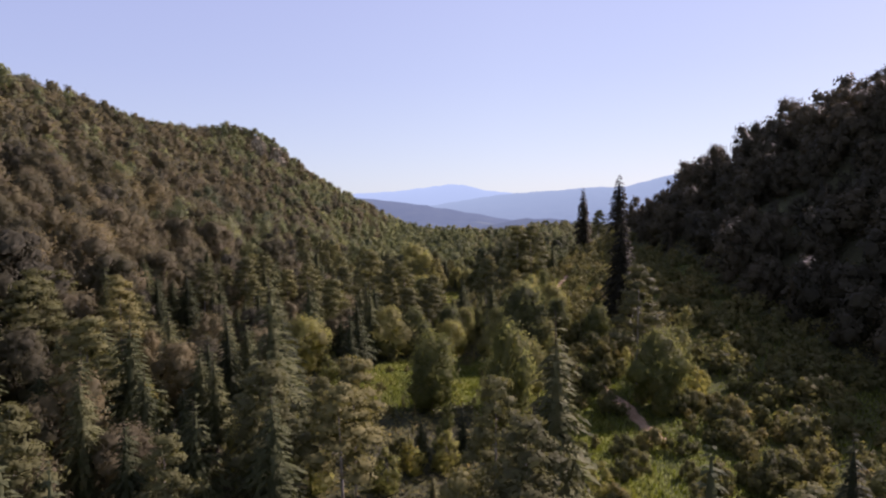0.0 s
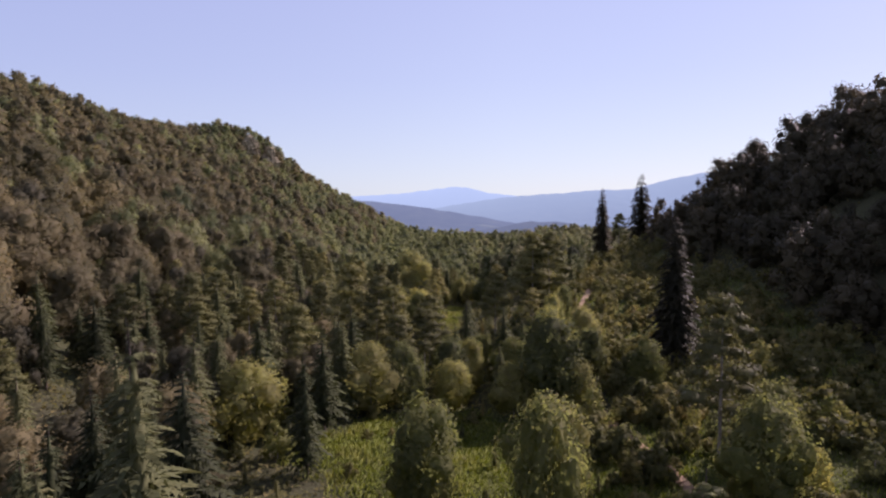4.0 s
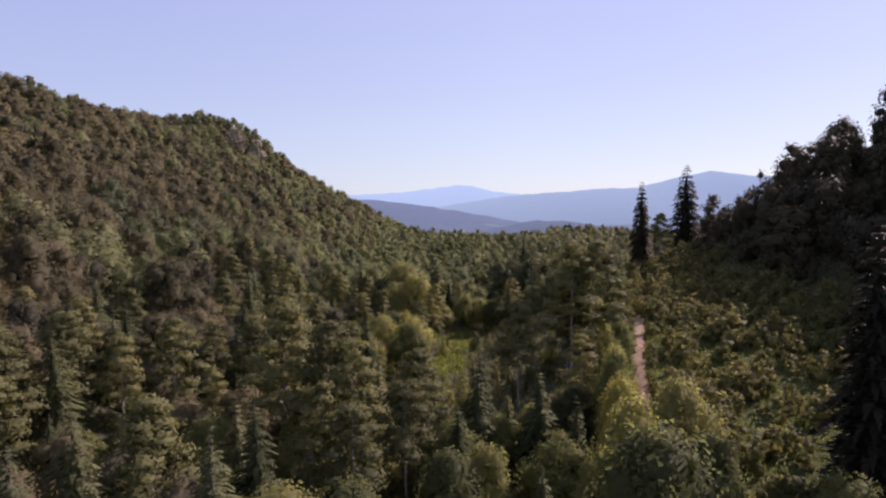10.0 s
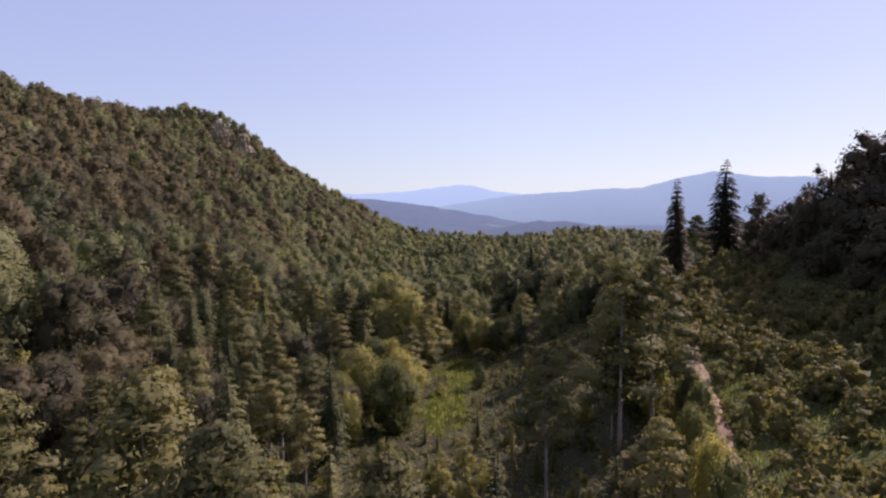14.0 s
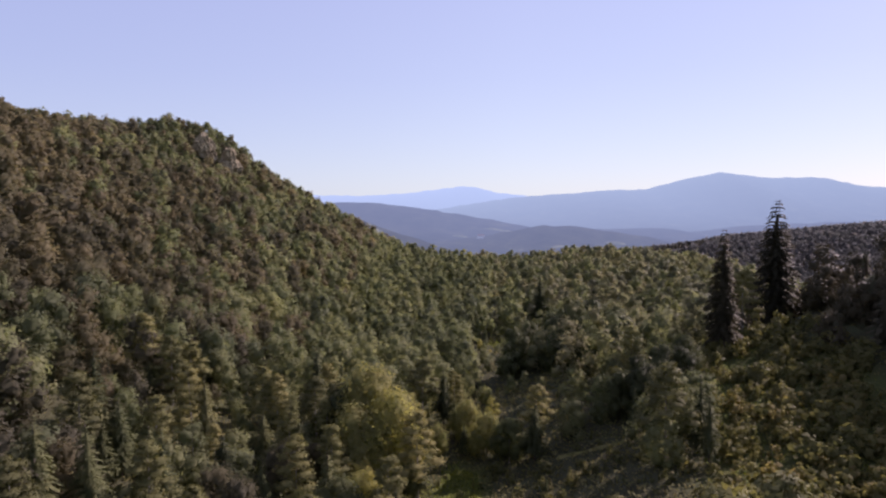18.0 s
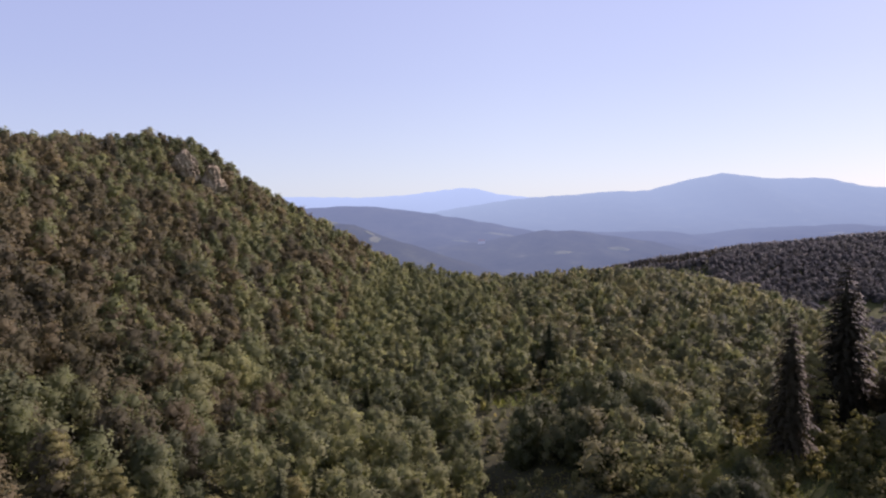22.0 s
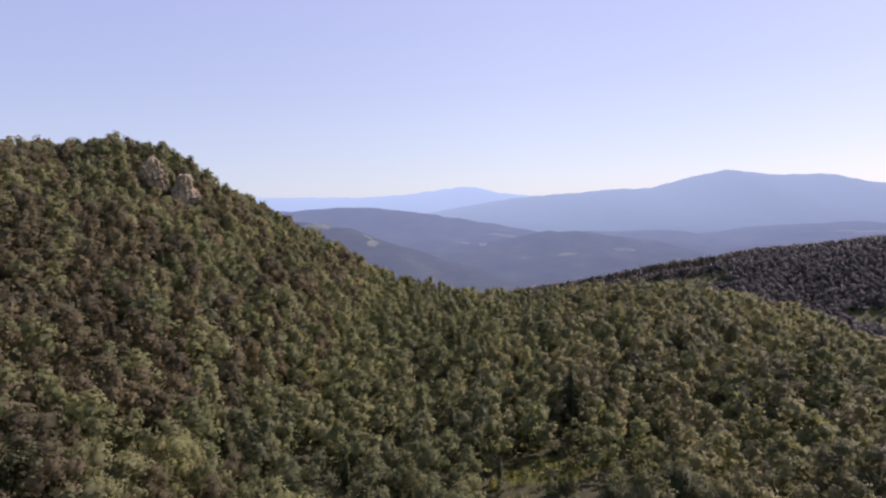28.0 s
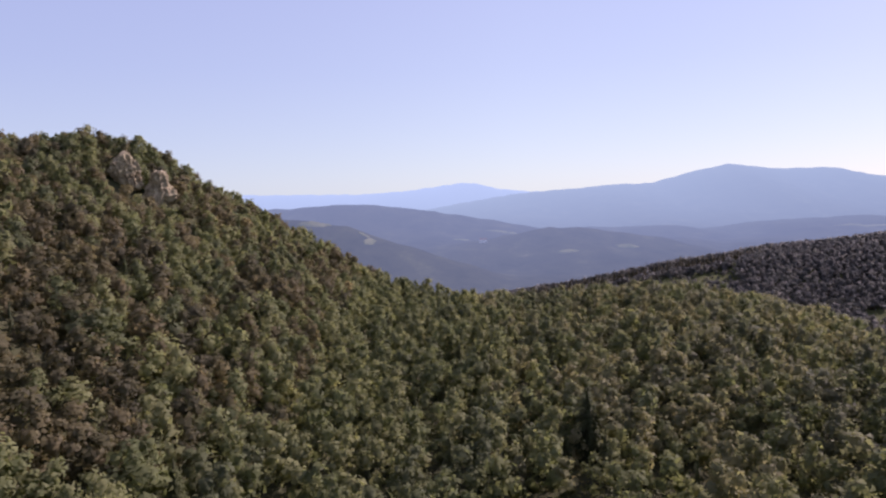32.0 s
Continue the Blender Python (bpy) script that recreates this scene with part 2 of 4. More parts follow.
def height(x, y):
    x, y = np.asarray(x, float), np.asarray(y, float)
    floor = knots(y, (-300, 0, 135, 270, 440, 600, 700, 780, 900, 1100, 1500, 2500), (20, 18, 16, 9, 9, 15, 15, 2, -35, -70, -112, -125), 20)
    crest = knots(y, (0, 405, 464, 544, 620, 660, 690, 730, 800, 900, 1000, 1200), (138, 129, 121, 111, 110, 121, 120, 111, 97, 70, 40, 0), 14)
    left = (15 - floor) * step(-x, 50, 110) * step(y, 640, 720) * (1 - step(y, 800, 900)) + 25 * np.exp(-((x + 210) / 50) ** 2 - ((y - 695) / 50) ** 2)
    left = left + lower(0.575 * soft(-x - 48, 12), crest - 0.4 * soft(-x - 330, 25), 9)
    left = left + 15 * np.exp(-((x + 42) / 42) ** 2 - ((y - 778) / 45) ** 2)
    ridge = knots(y, (-200, 100, 197, 250, 272, 305, 342, 362, 388, 420), (64, 64, 63.5, 60, 52, 46, 3, 1, 0, 0), 8)
    right = lower(0.89 * soft(x - 89.7, 6), ridge - 0.05 * soft(x - 180, 20), 6)
    bench = knots(y, (100, 150, 200, 320, 380, 450), (0, 4, 9.5, 11, 6, 0)) * (step(x, 6, 42) + 0.016 * np.clip(x - 42, 0, 50))
    spur = -0.36 * soft(x - 195, 14) * step(y, 400, 470)
    z = floor + left + right + bench + np.maximum(spur, -110)
    hill = knots(x, (-100, 92, 285, 424, 618, 900, 1600), (6, 28, 58, 80, 97, 115, 135), 30)
    far = np.exp(-((y - 1100) / 190) ** 2) * hill
    base = -72 - 35 * step(y, 1000, 1500)
    z = np.where(y > 780, np.maximum(z, base + far) + 0.5 * soft(-np.abs(z - base - far), 6), z)
    z = z - 3.5 * step(-x, 60, 120) - 2.5 * step(y, 330, 420) * step(-np.abs(x - 60), -160, -100)
    return z + 0.9 * rumple(x, y) * (0.6 + 1.5 * step(np.abs(x), 60, 140))


def spread(a, b, fine, lo, hi, grow=1.22):
    mid = list(np.arange(a, b + 0.1, fine))
    d, v = fine, b
    while v < hi:
        d *= grow
        v += d
        mid.append(v)
    d, v, low = fine, a, []
    while v > lo:
        d *= grow
        v -= d
        low.append(v)
    return np.array(low[::-1] + mid)


def mesh_of(name, verts, faces, mats=(), tone=None, smooth=False, normals=None):
    me = bpy.data.meshes.new(name)
    verts, faces = np.asarray(verts, np.float32), np.asarray(faces, np.int32)
    k = faces.shape[1]
    me.vertices.add(len(verts))
    me.vertices.foreach_set("co", verts.ravel())
    me.loops.add(faces.size)
    me.loops.foreach_set("vertex_index", faces.ravel())
    me.polygons.add(len(faces))
    me.polygons.foreach_set("loop_start", np.arange(0, faces.size, k, dtype=np.int32))
    me.polygons.foreach_set("loop_total", np.full(len(faces), k, np.int32))
    me.polygons.foreach_set("use_smooth", np.full(len(faces), smooth))
    for m in mats:
        me.materials.append(m)
    if tone is not None:
        me.attributes.new("tone", "FLOAT", "POINT").data.foreach_set("value", np.asarray(tone, np.float32))
    if normals is not None:
        me.attributes.new("custom_normal", "FLOAT_VECTOR", "POINT").data.foreach_set("vector", np.asarray(normals, np.float32).ravel())
    me.update(calc_edges=True)
    return me


def sheet(xs, ys, z):
    """Verts and quads of a height field; z is indexed [y, x]."""
    gx, gy = np.meshgrid(xs, ys)
    v = np.stack((gx, gy, z), -1).reshape(-1, 3)
    i = np.arange(len(xs) * len(ys)).reshape(len(ys), len(xs))
    f = np.stack((i[:-1, :-1], i[:-1, 1:], i[1:, 1:], i[1:, :-1]), -1).reshape(-1, 4)
    return v, f


GX, GY = spread(-352, 300, 4.0, -4500, 4500), spread(16, 860, 4.0, -900, 5200)
GZ = height(*np.meshgrid(GX, GY))


def ground_at(x, y):
    """The height of the ground sheet itself."""
    x, y = np.asarray(x, float), np.asarray(y, float)
    i, j = np.clip(np.searchsorted(GX, x) - 1, 0, len(GX) - 2), np.clip(np.searchsorted(GY, y) - 1, 0, len(GY) - 2)
    u, v = (x - GX[i]) / (GX[i + 1] - GX[i]), (y - GY[j]) / (GY[j + 1] - GY[j])
    return (GZ[j, i] * (1 - u) + GZ[j, i + 1] * u) * (1 - v) + (GZ[j + 1, i] * (1 - u) + GZ[j + 1, i + 1] * u) * v


def clearing(x, y):
    """Above 1 within the grassy clearings."""
    g = max(1.6 - ((x - 1) / 24) ** 2 - ((y - 125) / 20) ** 2, 1.6 - ((x - 0.13 * (y - 240)) / 6) ** 2 - ((y - 248) / 18) ** 2,
            1.9 - ((x - 4.8) / 5.0) ** 2 - ((y - 281) / 18) ** 2, 1.6 - ((x - 33) / 16) ** 2 - ((y - 438) / 11) ** 2, 1.5 - ((x - 8) / 5) ** 2 - ((y - 112) / 16) ** 2)
    return g + 0.25 * math.sin(x / 4.1) * math.sin(y / 3.7)


def bushy(x, y):
    """The cleared slope to the right of the track."""
    line = np.interp(y, (100, 135, 155, 190, 246, 300, 340), (33, 28, 27, 33, 47, 66, 80))
    return 185 < y < 318 and line - 6 < x < 85 + 0.05 * (y - 185) or 318 <= y < 376 and 66 < x < 96 or 60 < y <= 185 and line + 1 < x < 84


def felled_land(x, y):
    """Felled patches on the hill beyond the saddle."""
    return 995 < y < 1046 and 205 < x < 355 or math.sin(x / 61 + 1.4 * math.sin(y / 47)) * math.sin(y / 53 - x / 170 + 0.6) > 0.5


gx_, gy_ = np.meshgrid(GX, GY)
OPEN = np.zeros(gx_.shape)
for j, i in np.argwhere((gy_ > 20) & (gy_ < 480) & (np.abs(gx_) < 130)):
    x, y = GX[i], GY[j]
    OPEN[j, i] = 0.9 if 17 < x < 44 and 62 < y < 130 else min(max(2.5 * (clearing(x, y) - 0.7), 0), 1) if not bushy(x, y) else 0.6
for j, i in np.argwhere((gy_ > 860) & (gy_ < 1300) & (gx_ > 0) & (gx_ < 900)):
    OPEN[j, i] = 0.5 if felled_land(GX[i], GY[j]) else 0.35
tagged(new("ground", mesh_of("ground", *sheet(GX, GY, GZ), (M_GROUND,), OPEN.ravel(), True)), "grassy forest floor of a wooded valley between two hills", "ground", kind="structure")

# track: a narrow earth road up the valley
WAY = [(31.6, 89), (31.3, 97), (31, 106), (25.5, 135), (24.2, 155), (27.8, 173), (31.8, 186), (37.2, 207), (43.2, 225), (52.5, 256)]


def way_point(s):
    """The track's line, s from 0 to 1, rounded through its bends."""
    w = np.array(WAY)
    t = np.linspace(0, 1, len(w))
    return np.stack([knots(s, t, w[:, k], 0.04) for k in (0, 1)], -1)


def track():
    s = np.linspace(0, 1, 300)
    p = way_point(s)
    d = np.gradient(p, axis=0)
    d /= np.linalg.norm(d, axis=1)[:, None]
    side = np.stack((d[:, 1], -d[:, 0]), -1)
    across = np.array((-1.0, -0.8, -0.45, -0.1, 0.1, 0.45, 0.8, 1.0))
    lift = np.array((-0.25, 0.10, 0.06, 0.14, 0.14, 0.06, 0.10, -0.25))
    wide = 1.3 + 0.2 * np.sin(s * 41) + 0.25 * np.sin(s * 97 + 1)
    q = p[:, None] + side[:, None] * (across[None, :, None] * wide[:, None, None])
    z = ground_at(q[..., 0], q[..., 1]) + lift + 0.02
    v = np.concatenate((q, z[..., None]), -1).reshape(-1, 3)
    i = np.arange(300 * 8).reshape(300, 8)
    f = np.stack((i[:-1, :-1], i[:-1, 1:], i[1:, 1:], i[1:, :-1]), -1).reshape(-1, 4)
    tagged(new("track", mesh_of("track", v, f, (M_TRACK,), smooth=True)), "narrow reddish earth track winding up the wooded valley", "track", kind="structure")


track()
FOOTWAY = [(24, 287), (30, 284), (38, 283), (46, 289), (55, 297), (64, 305), (71, 309.5), (79, 316)]


def footway():
    """A mown strip of pale grass that crosses the slope, half overgrown."""
    w = np.array(FOOTWAY)
    s = np.linspace(0, 1, 120)
    p = np.stack([knots(s, np.linspace(0, 1, len(w)), w[:, k], 0.04) for k in (0, 1)], -1)
    d = np.gradient(p, axis=0)
    d /= np.linalg.norm(d, axis=1)[:, None]
    side = np.stack((d[:, 1], -d[:, 0]), -1)
    across, lift = np.array((-1.0, -0.6, 0.0, 0.6, 1.0)), np.array((-0.3, 0.08, 0.12, 0.08, -0.3))
    wide = 0.9 + 0.25 * np.sin(s * 37) + 0.2 * np.sin(s * 83)
    q = p[:, None] + side[:, None] * (across[None, :, None] * wide[:, None, None])
    v = np.concatenate((q, (ground_at(q[..., 0], q[..., 1]) + lift + 0.04)[..., None]), -1).reshape(-1, 3)
    i = np.arange(120 * 5).reshape(120, 5)
    f = np.stack((i[:-1, :-1], i[:-1, 1:], i[1:, 1:], i[1:, :-1]), -1).reshape(-1, 4)
    tagged(new("footpath", mesh_of("footpath", v, f, (M_VERGE,), smooth=True)), "pale grassy footpath crossing the bushy slope", "path", kind="structure")
    return p


M_VERGE = rough_material("dry_grass_path", [(0.3, (0.10, 0.10, 0.03)), (0.5, (0.20, 0.19, 0.06)), (0.75, (0.33, 0.28, 0.12))], 2.2, 8.0, 0.6)
FOOT_XY = footway()

# ---- distant hills ----


WOODED = [(0.36, (0.016, 0.018, 0.014)), (0.47, (0.042, 0.044, 0.034)), (0.56, (0.060, 0.062, 0.042)), (0.66, (0.11, 0.115, 0.065)), (0.74, (0.24, 0.22, 0.14))]


def haze_material(name="distant_hills", stops=WOODED, grain=0.011):
    """Distant forested hills: a blue glow painted in for the air before them, more so the farther."""
    m, n, l = nodes_of(name)
    geo = n.new("ShaderNodeNewGeometry")
    at = n.new("ShaderNodeSeparateXYZ")
    l.new(geo.outputs["Position"], at.inputs[0])
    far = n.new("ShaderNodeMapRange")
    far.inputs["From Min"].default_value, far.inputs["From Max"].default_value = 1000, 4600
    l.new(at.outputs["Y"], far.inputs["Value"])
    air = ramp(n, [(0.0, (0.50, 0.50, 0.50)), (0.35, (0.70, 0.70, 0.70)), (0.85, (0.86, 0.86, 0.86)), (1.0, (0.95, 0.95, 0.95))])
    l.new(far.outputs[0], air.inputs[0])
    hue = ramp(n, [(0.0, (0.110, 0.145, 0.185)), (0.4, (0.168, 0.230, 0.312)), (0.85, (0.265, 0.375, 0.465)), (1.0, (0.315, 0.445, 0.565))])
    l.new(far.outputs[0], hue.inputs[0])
    patch = add(n, "ShaderNodeTexNoise", Scale=grain, Detail=10.0, Roughness=0.74)
    l.new(geo.outputs["Position"], patch.inputs["Vector"])
    r = ramp(n, stops)
    l.new(patch.outputs["Fac"], r.inputs[0])
    d = n.new("ShaderNodeBsdfDiffuse")
    l.new(r.outputs[0], d.inputs["Color"])
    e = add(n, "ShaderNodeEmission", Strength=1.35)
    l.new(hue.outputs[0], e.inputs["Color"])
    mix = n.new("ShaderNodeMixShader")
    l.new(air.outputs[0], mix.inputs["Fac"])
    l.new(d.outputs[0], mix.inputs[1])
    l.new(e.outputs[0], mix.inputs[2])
    out = n.new("ShaderNodeOutputMaterial")
    l.new(mix.outputs[0], out.inputs[0])
    return m


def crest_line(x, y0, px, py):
    """Heights of a distant crest y0 metres off, from its pixels in the camera's view at (4, 280, 92)."""
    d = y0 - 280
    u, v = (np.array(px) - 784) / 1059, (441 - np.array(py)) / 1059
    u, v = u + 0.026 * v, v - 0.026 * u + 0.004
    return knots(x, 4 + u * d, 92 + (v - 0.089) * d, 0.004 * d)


def backdrop():
    xs, ys = np.arange(-3600, 4400, 27.0), np.concatenate((np.arange(1250, 3000, 20.0), np.arange(3000, 4800, 32.0)))
    x, y = np.meshgrid(xs, ys)
    low = -112 + 7 * np.sin(x / 210 + 2 * np.sin(y / 330)) * np.sin(y / 190 + 1) + 4 * np.sin(x / 83 + y / 120)
    for k in range(9):
        y0, lift = 1420 + 165 * k, 9 + 4.5 * k
        line = 0.5 + 0.5 * np.sin(x / (190 + 31 * (k % 4)) + 2.1 * k + 0.8 * np.sin(x / 97 + k))
        low = np.maximum(low, -112 + lift * line + 3 * k * (line - 0.3) - 0.00045 * (y - y0 - 50 * np.sin(x / 260 + k)) ** 2)
    z = low
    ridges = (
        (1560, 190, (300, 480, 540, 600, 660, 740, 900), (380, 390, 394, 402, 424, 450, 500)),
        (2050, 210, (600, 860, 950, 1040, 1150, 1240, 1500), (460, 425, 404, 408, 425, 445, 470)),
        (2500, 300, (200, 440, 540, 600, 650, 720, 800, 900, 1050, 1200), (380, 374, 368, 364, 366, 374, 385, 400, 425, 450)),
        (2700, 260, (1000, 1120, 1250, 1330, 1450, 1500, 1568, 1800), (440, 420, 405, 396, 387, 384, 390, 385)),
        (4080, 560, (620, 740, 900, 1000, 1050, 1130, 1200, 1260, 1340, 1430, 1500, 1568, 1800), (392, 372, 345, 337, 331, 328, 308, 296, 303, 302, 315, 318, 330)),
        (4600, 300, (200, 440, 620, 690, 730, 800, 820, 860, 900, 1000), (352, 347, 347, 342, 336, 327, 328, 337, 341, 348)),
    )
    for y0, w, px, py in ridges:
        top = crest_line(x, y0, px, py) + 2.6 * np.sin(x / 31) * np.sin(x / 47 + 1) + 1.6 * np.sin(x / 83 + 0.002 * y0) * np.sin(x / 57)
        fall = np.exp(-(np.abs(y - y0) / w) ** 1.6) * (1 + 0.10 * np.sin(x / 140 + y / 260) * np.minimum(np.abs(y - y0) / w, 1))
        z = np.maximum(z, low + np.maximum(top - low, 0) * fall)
    rough = np.sin(x / 37 + 2.0 * np.sin(y / 61)) * np.sin(y / 43 + 1.7 * np.sin(x / 53)) + 0.6 * np.sin(x / 19 + y / 23) * np.sin(y / 17 - x / 29)
    z = z + rough * np.clip((z + 112) / 14, 0.3, 3.2) * (0.5 + 0.5 * np.sin(x / 113 + y / 171))
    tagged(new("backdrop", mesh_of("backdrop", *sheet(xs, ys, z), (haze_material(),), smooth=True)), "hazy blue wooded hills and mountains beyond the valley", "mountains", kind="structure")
    return xs, ys, z


BX, BY, BZ = backdrop()


def backdrop_at(x, y):
    i, j = np.searchsorted(BX, x) - 1, np.searchsorted(BY, y) - 1
    u, v = (x - BX[i]) / (BX[i + 1] - BX[i]), (y - BY[j]) / (BY[j + 1] - BY[j])
    return (BZ[j, i] * (1 - u) + BZ[j, i + 1] * u) * (1 - v) + (BZ[j + 1, i] * (1 - u) + BZ[j + 1, i + 1] * u) * v


# the same haze glow is mixed into the distant meadows, walls and roof
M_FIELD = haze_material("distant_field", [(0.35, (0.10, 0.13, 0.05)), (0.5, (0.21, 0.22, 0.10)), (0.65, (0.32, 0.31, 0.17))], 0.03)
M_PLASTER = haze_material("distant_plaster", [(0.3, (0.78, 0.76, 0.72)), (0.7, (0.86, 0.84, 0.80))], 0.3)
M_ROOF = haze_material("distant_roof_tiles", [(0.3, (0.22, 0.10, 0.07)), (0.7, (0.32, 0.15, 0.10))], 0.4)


def distant_field(x, y, long, wide, turn, seed):
    """A hay meadow between the distant woods, draped over the land, with a ragged edge."""
    a = np.linspace(0, 2 * math.pi, 40, endpoint=False)
    edge = 1 + 0.16 * np.sin(2 * a + seed) + 0.10 * np.sin(5 * a + 2 * seed) + 0.05 * np.sin(11 * a + seed)
    v = []
    for ring in np.linspace(0.0, 1.0, 7):
        u, w = ring * edge * long / 2 * np.cos(a), ring * edge * wide / 2 * np.sin(a)
        px, py = x + u * math.cos(turn) - w * math.sin(turn), y + u * math.sin(turn) + w * math.cos(turn)
        v.append(np.stack((px, py, backdrop_at(px, py) + 2.0 - 3.0 * (ring > 0.99)), -1))
    v = np.concatenate(v)
    f = [(k * 40 + i, k * 40 + (i + 1) % 40, (k + 1) * 40 + (i + 1) % 40, (k + 1) * 40 + i) for k in range(6) for i in range(40)]
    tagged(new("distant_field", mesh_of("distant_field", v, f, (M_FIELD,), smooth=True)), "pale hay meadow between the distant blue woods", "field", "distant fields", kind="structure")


for k, (x, y, long, wide, turn) in enumerate(((-292, 1540, 70, 24, 0.2), (-172, 1520, 16, 44, -0.5), (-186, 1540, 24, 12, 0.0), (24, 2196, 60, 26, 0.1),
                                              (165, 2300, 125, 20, 0.06), (300, 1837, 58, 30, 0.1), (1480, 2455, 210, 34, 0.02), (520, 2230, 90, 30, 0.2), (470, 1900, 70, 26, 0.1))):
    distant_field(x, y, long, wide, turn, k * 1.3)


def distant_house(x, y, turn):
    """A small white farmhouse with a pitched roof."""
    root = tagged(new("house"), "small white farmhouse with a pitched roof among distant fields", "house")
    root.matrix_basis = pose(x, y, float(backdrop_at(x, y)), 0, 0, turn)

    def piece(name, v, f, mat):
        me = bpy.data.meshes.new(name)
        me.from_pydata(v, [], f)
        me.materials.append(mat)
        new(name, me).parent = root

    a, b, h, r = 10.0, 5.5, 8.0, 12.5
    wall = [(x, y, z) for z in (-4, h) for x, y in ((-a, -b), (a, -b), (a, b), (-a, b))] + [(-a, 0, r), (a, 0, r)]
    piece("wall", wall, [(0, 1, 5, 4), (2, 3, 7, 6), (1, 2, 6, 9, 5), (3, 0, 4, 8, 7)], M_PLASTER)
    e, c, d = a + 0.6, b + 0.7, h - 0.5
    piece("roof", [(-e, -c, d), (e, -c, d), (e, 0, r + 0.3), (-e, 0, r + 0.3), (e, c, d), (-e, c, d), (-e, -c, d + 0.3), (e, -c, d + 0.3), (e, 0, r + 0.7), (-e, 0, r + 0.7), (e, c, d + 0.3), (-e, c, d + 0.3)],
          [(6, 7, 8, 9), (9, 8, 10, 11), (0, 3, 2, 1), (3, 5, 4, 2), (0, 1, 7, 6), (4, 5, 11, 10), (1, 2, 8, 7), (2, 4, 10, 8), (3, 0, 6, 9), (5, 3, 9, 11)], M_ROOF)


distant_house(87, 2009, 12)

# ---- rock outcrops on the hilltop ----
ROCKS = ((-180, 658, 101, 7.8, 7.5, 13.0, 3), (-199, 652, 117, 7.0, 6.5, 8.5, 5), (-191, 649, 108, 4.0, 4.0, 6.0, 9), (-186, 655, 96, 3.5, 3.5, 6.0, 12))


def rock_outcrop(x, y, z, rx, ry, rz, seed):
    """A bare limestone crag with a steep broken face, sunk into the slope."""
    bm = bmesh.new()
    bmesh.ops.create_icosphere(bm, subdivisions=5, radius=1)
    for v in bm.verts:
        d = v.co.normalized()
        sharp = max(abs(d.x), abs(d.y), abs(d.z))
        p = d * (0.55 + 0.45 / sharp * 0.75)
        p.x, p.y = p.x * (1.05 - 0.28 * p.z), p.y * (1.05 - 0.28 * p.z)
        q = Vector((p.x * rx, p.y * ry, p.z * rz))
        o = Vector((seed * 13.0, 0, 0))
        big = noise.noise(q / 7 + o) * 3.4
        cracks = -abs(noise.noise(Vector((q.x / 3.2, q.y / 3.2, q.z / 11)) + o)) * 4.2
        beds = abs(noise.noise(Vector((q.x / 8, q.y / 8, q.z / 2.6)) + o)) * 2.2
        fine = noise.noise(q / 1.3 + o) * 0.7
        v.co = q + d * (big + cracks + beds + fine + 0.8)
    me = bpy.data.meshes.new("rock_outcrop")
    bm.to_mesh(me)
    bm.free()
    me.materials.append(M_ROCK)
    ob = tagged(new("rock_outcrop", me), "bare pale grey limestone crag standing out of the wooded hilltop", "rock", "crags on the hilltop")
    ob.matrix_basis = pose(x, y, z, 0, -12, 25)


for r in ROCKS:
    rock_outcrop(*r)

# ---- trees ----
RNG = np.random.default_rng(7)


def unit(v):
    return v / np.maximum(np.linalg.norm(v, axis=-1, keepdims=True), 1e-9)


def sprays(at, out, size, rng, turn=0.7, long=1.0):
    """One irregular three-cornered spray of leaves at each place, facing out, more or less. Gives corners and the way they face."""
    n = len(at)
    nor = unit(out + rng.normal(0, turn, (n, 3)))
    a = unit(np.cross(nor, rng.normal(0, 1, (n, 3))))
    b = np.cross(nor, a)
    size = np.broadcast_to(size, (n,))[:, None] * rng.uniform(0.6, 1.4, (n, 1))
    v = np.empty((n, 3, 3))
    for k in range(3):
        w = 2.1 * k + rng.uniform(-0.5, 0.5, (n, 1))
        v[:, k] = at + size * (a * np.cos(w) * long + b * np.sin(w)) * rng.uniform(0.7, 1.2, (n, 1))
    face = unit(unit(out) + 0.5 * nor)
    return v.reshape(-1, 3), np.repeat(face, 3, axis=0)


BALLS = {}


def ball(cuts=1):
    """A small ball, 20 faces or 80."""
    if cuts not in BALLS:
        bm = bmesh.new()
        bmesh.ops.create_icosphere(bm, subdivisions=cuts, radius=1)
        BALLS[cuts] = np.array([v.co[:] for v in bm.verts]), np.array([[v.index for v in f.verts] for f in bm.faces])
        bm.free()
    return BALLS[cuts]


def joined(pieces):
    """Pieces of corners, faces and, for leaves, ways to face, in one."""
    vs, fs, ns, n = [], [], [], 0
    for v, f, *w in pieces:
        vs.append(v)
        fs.append(np.asarray(f) + n)
        ns += w
        n += len(v)
    return (np.concatenate(vs), np.concatenate(fs), np.concatenate(ns)) if ns else (np.concatenate(vs), np.concatenate(fs))


def loose(v, w):
    return v, np.arange(len(v)).reshape(-1, 3), w


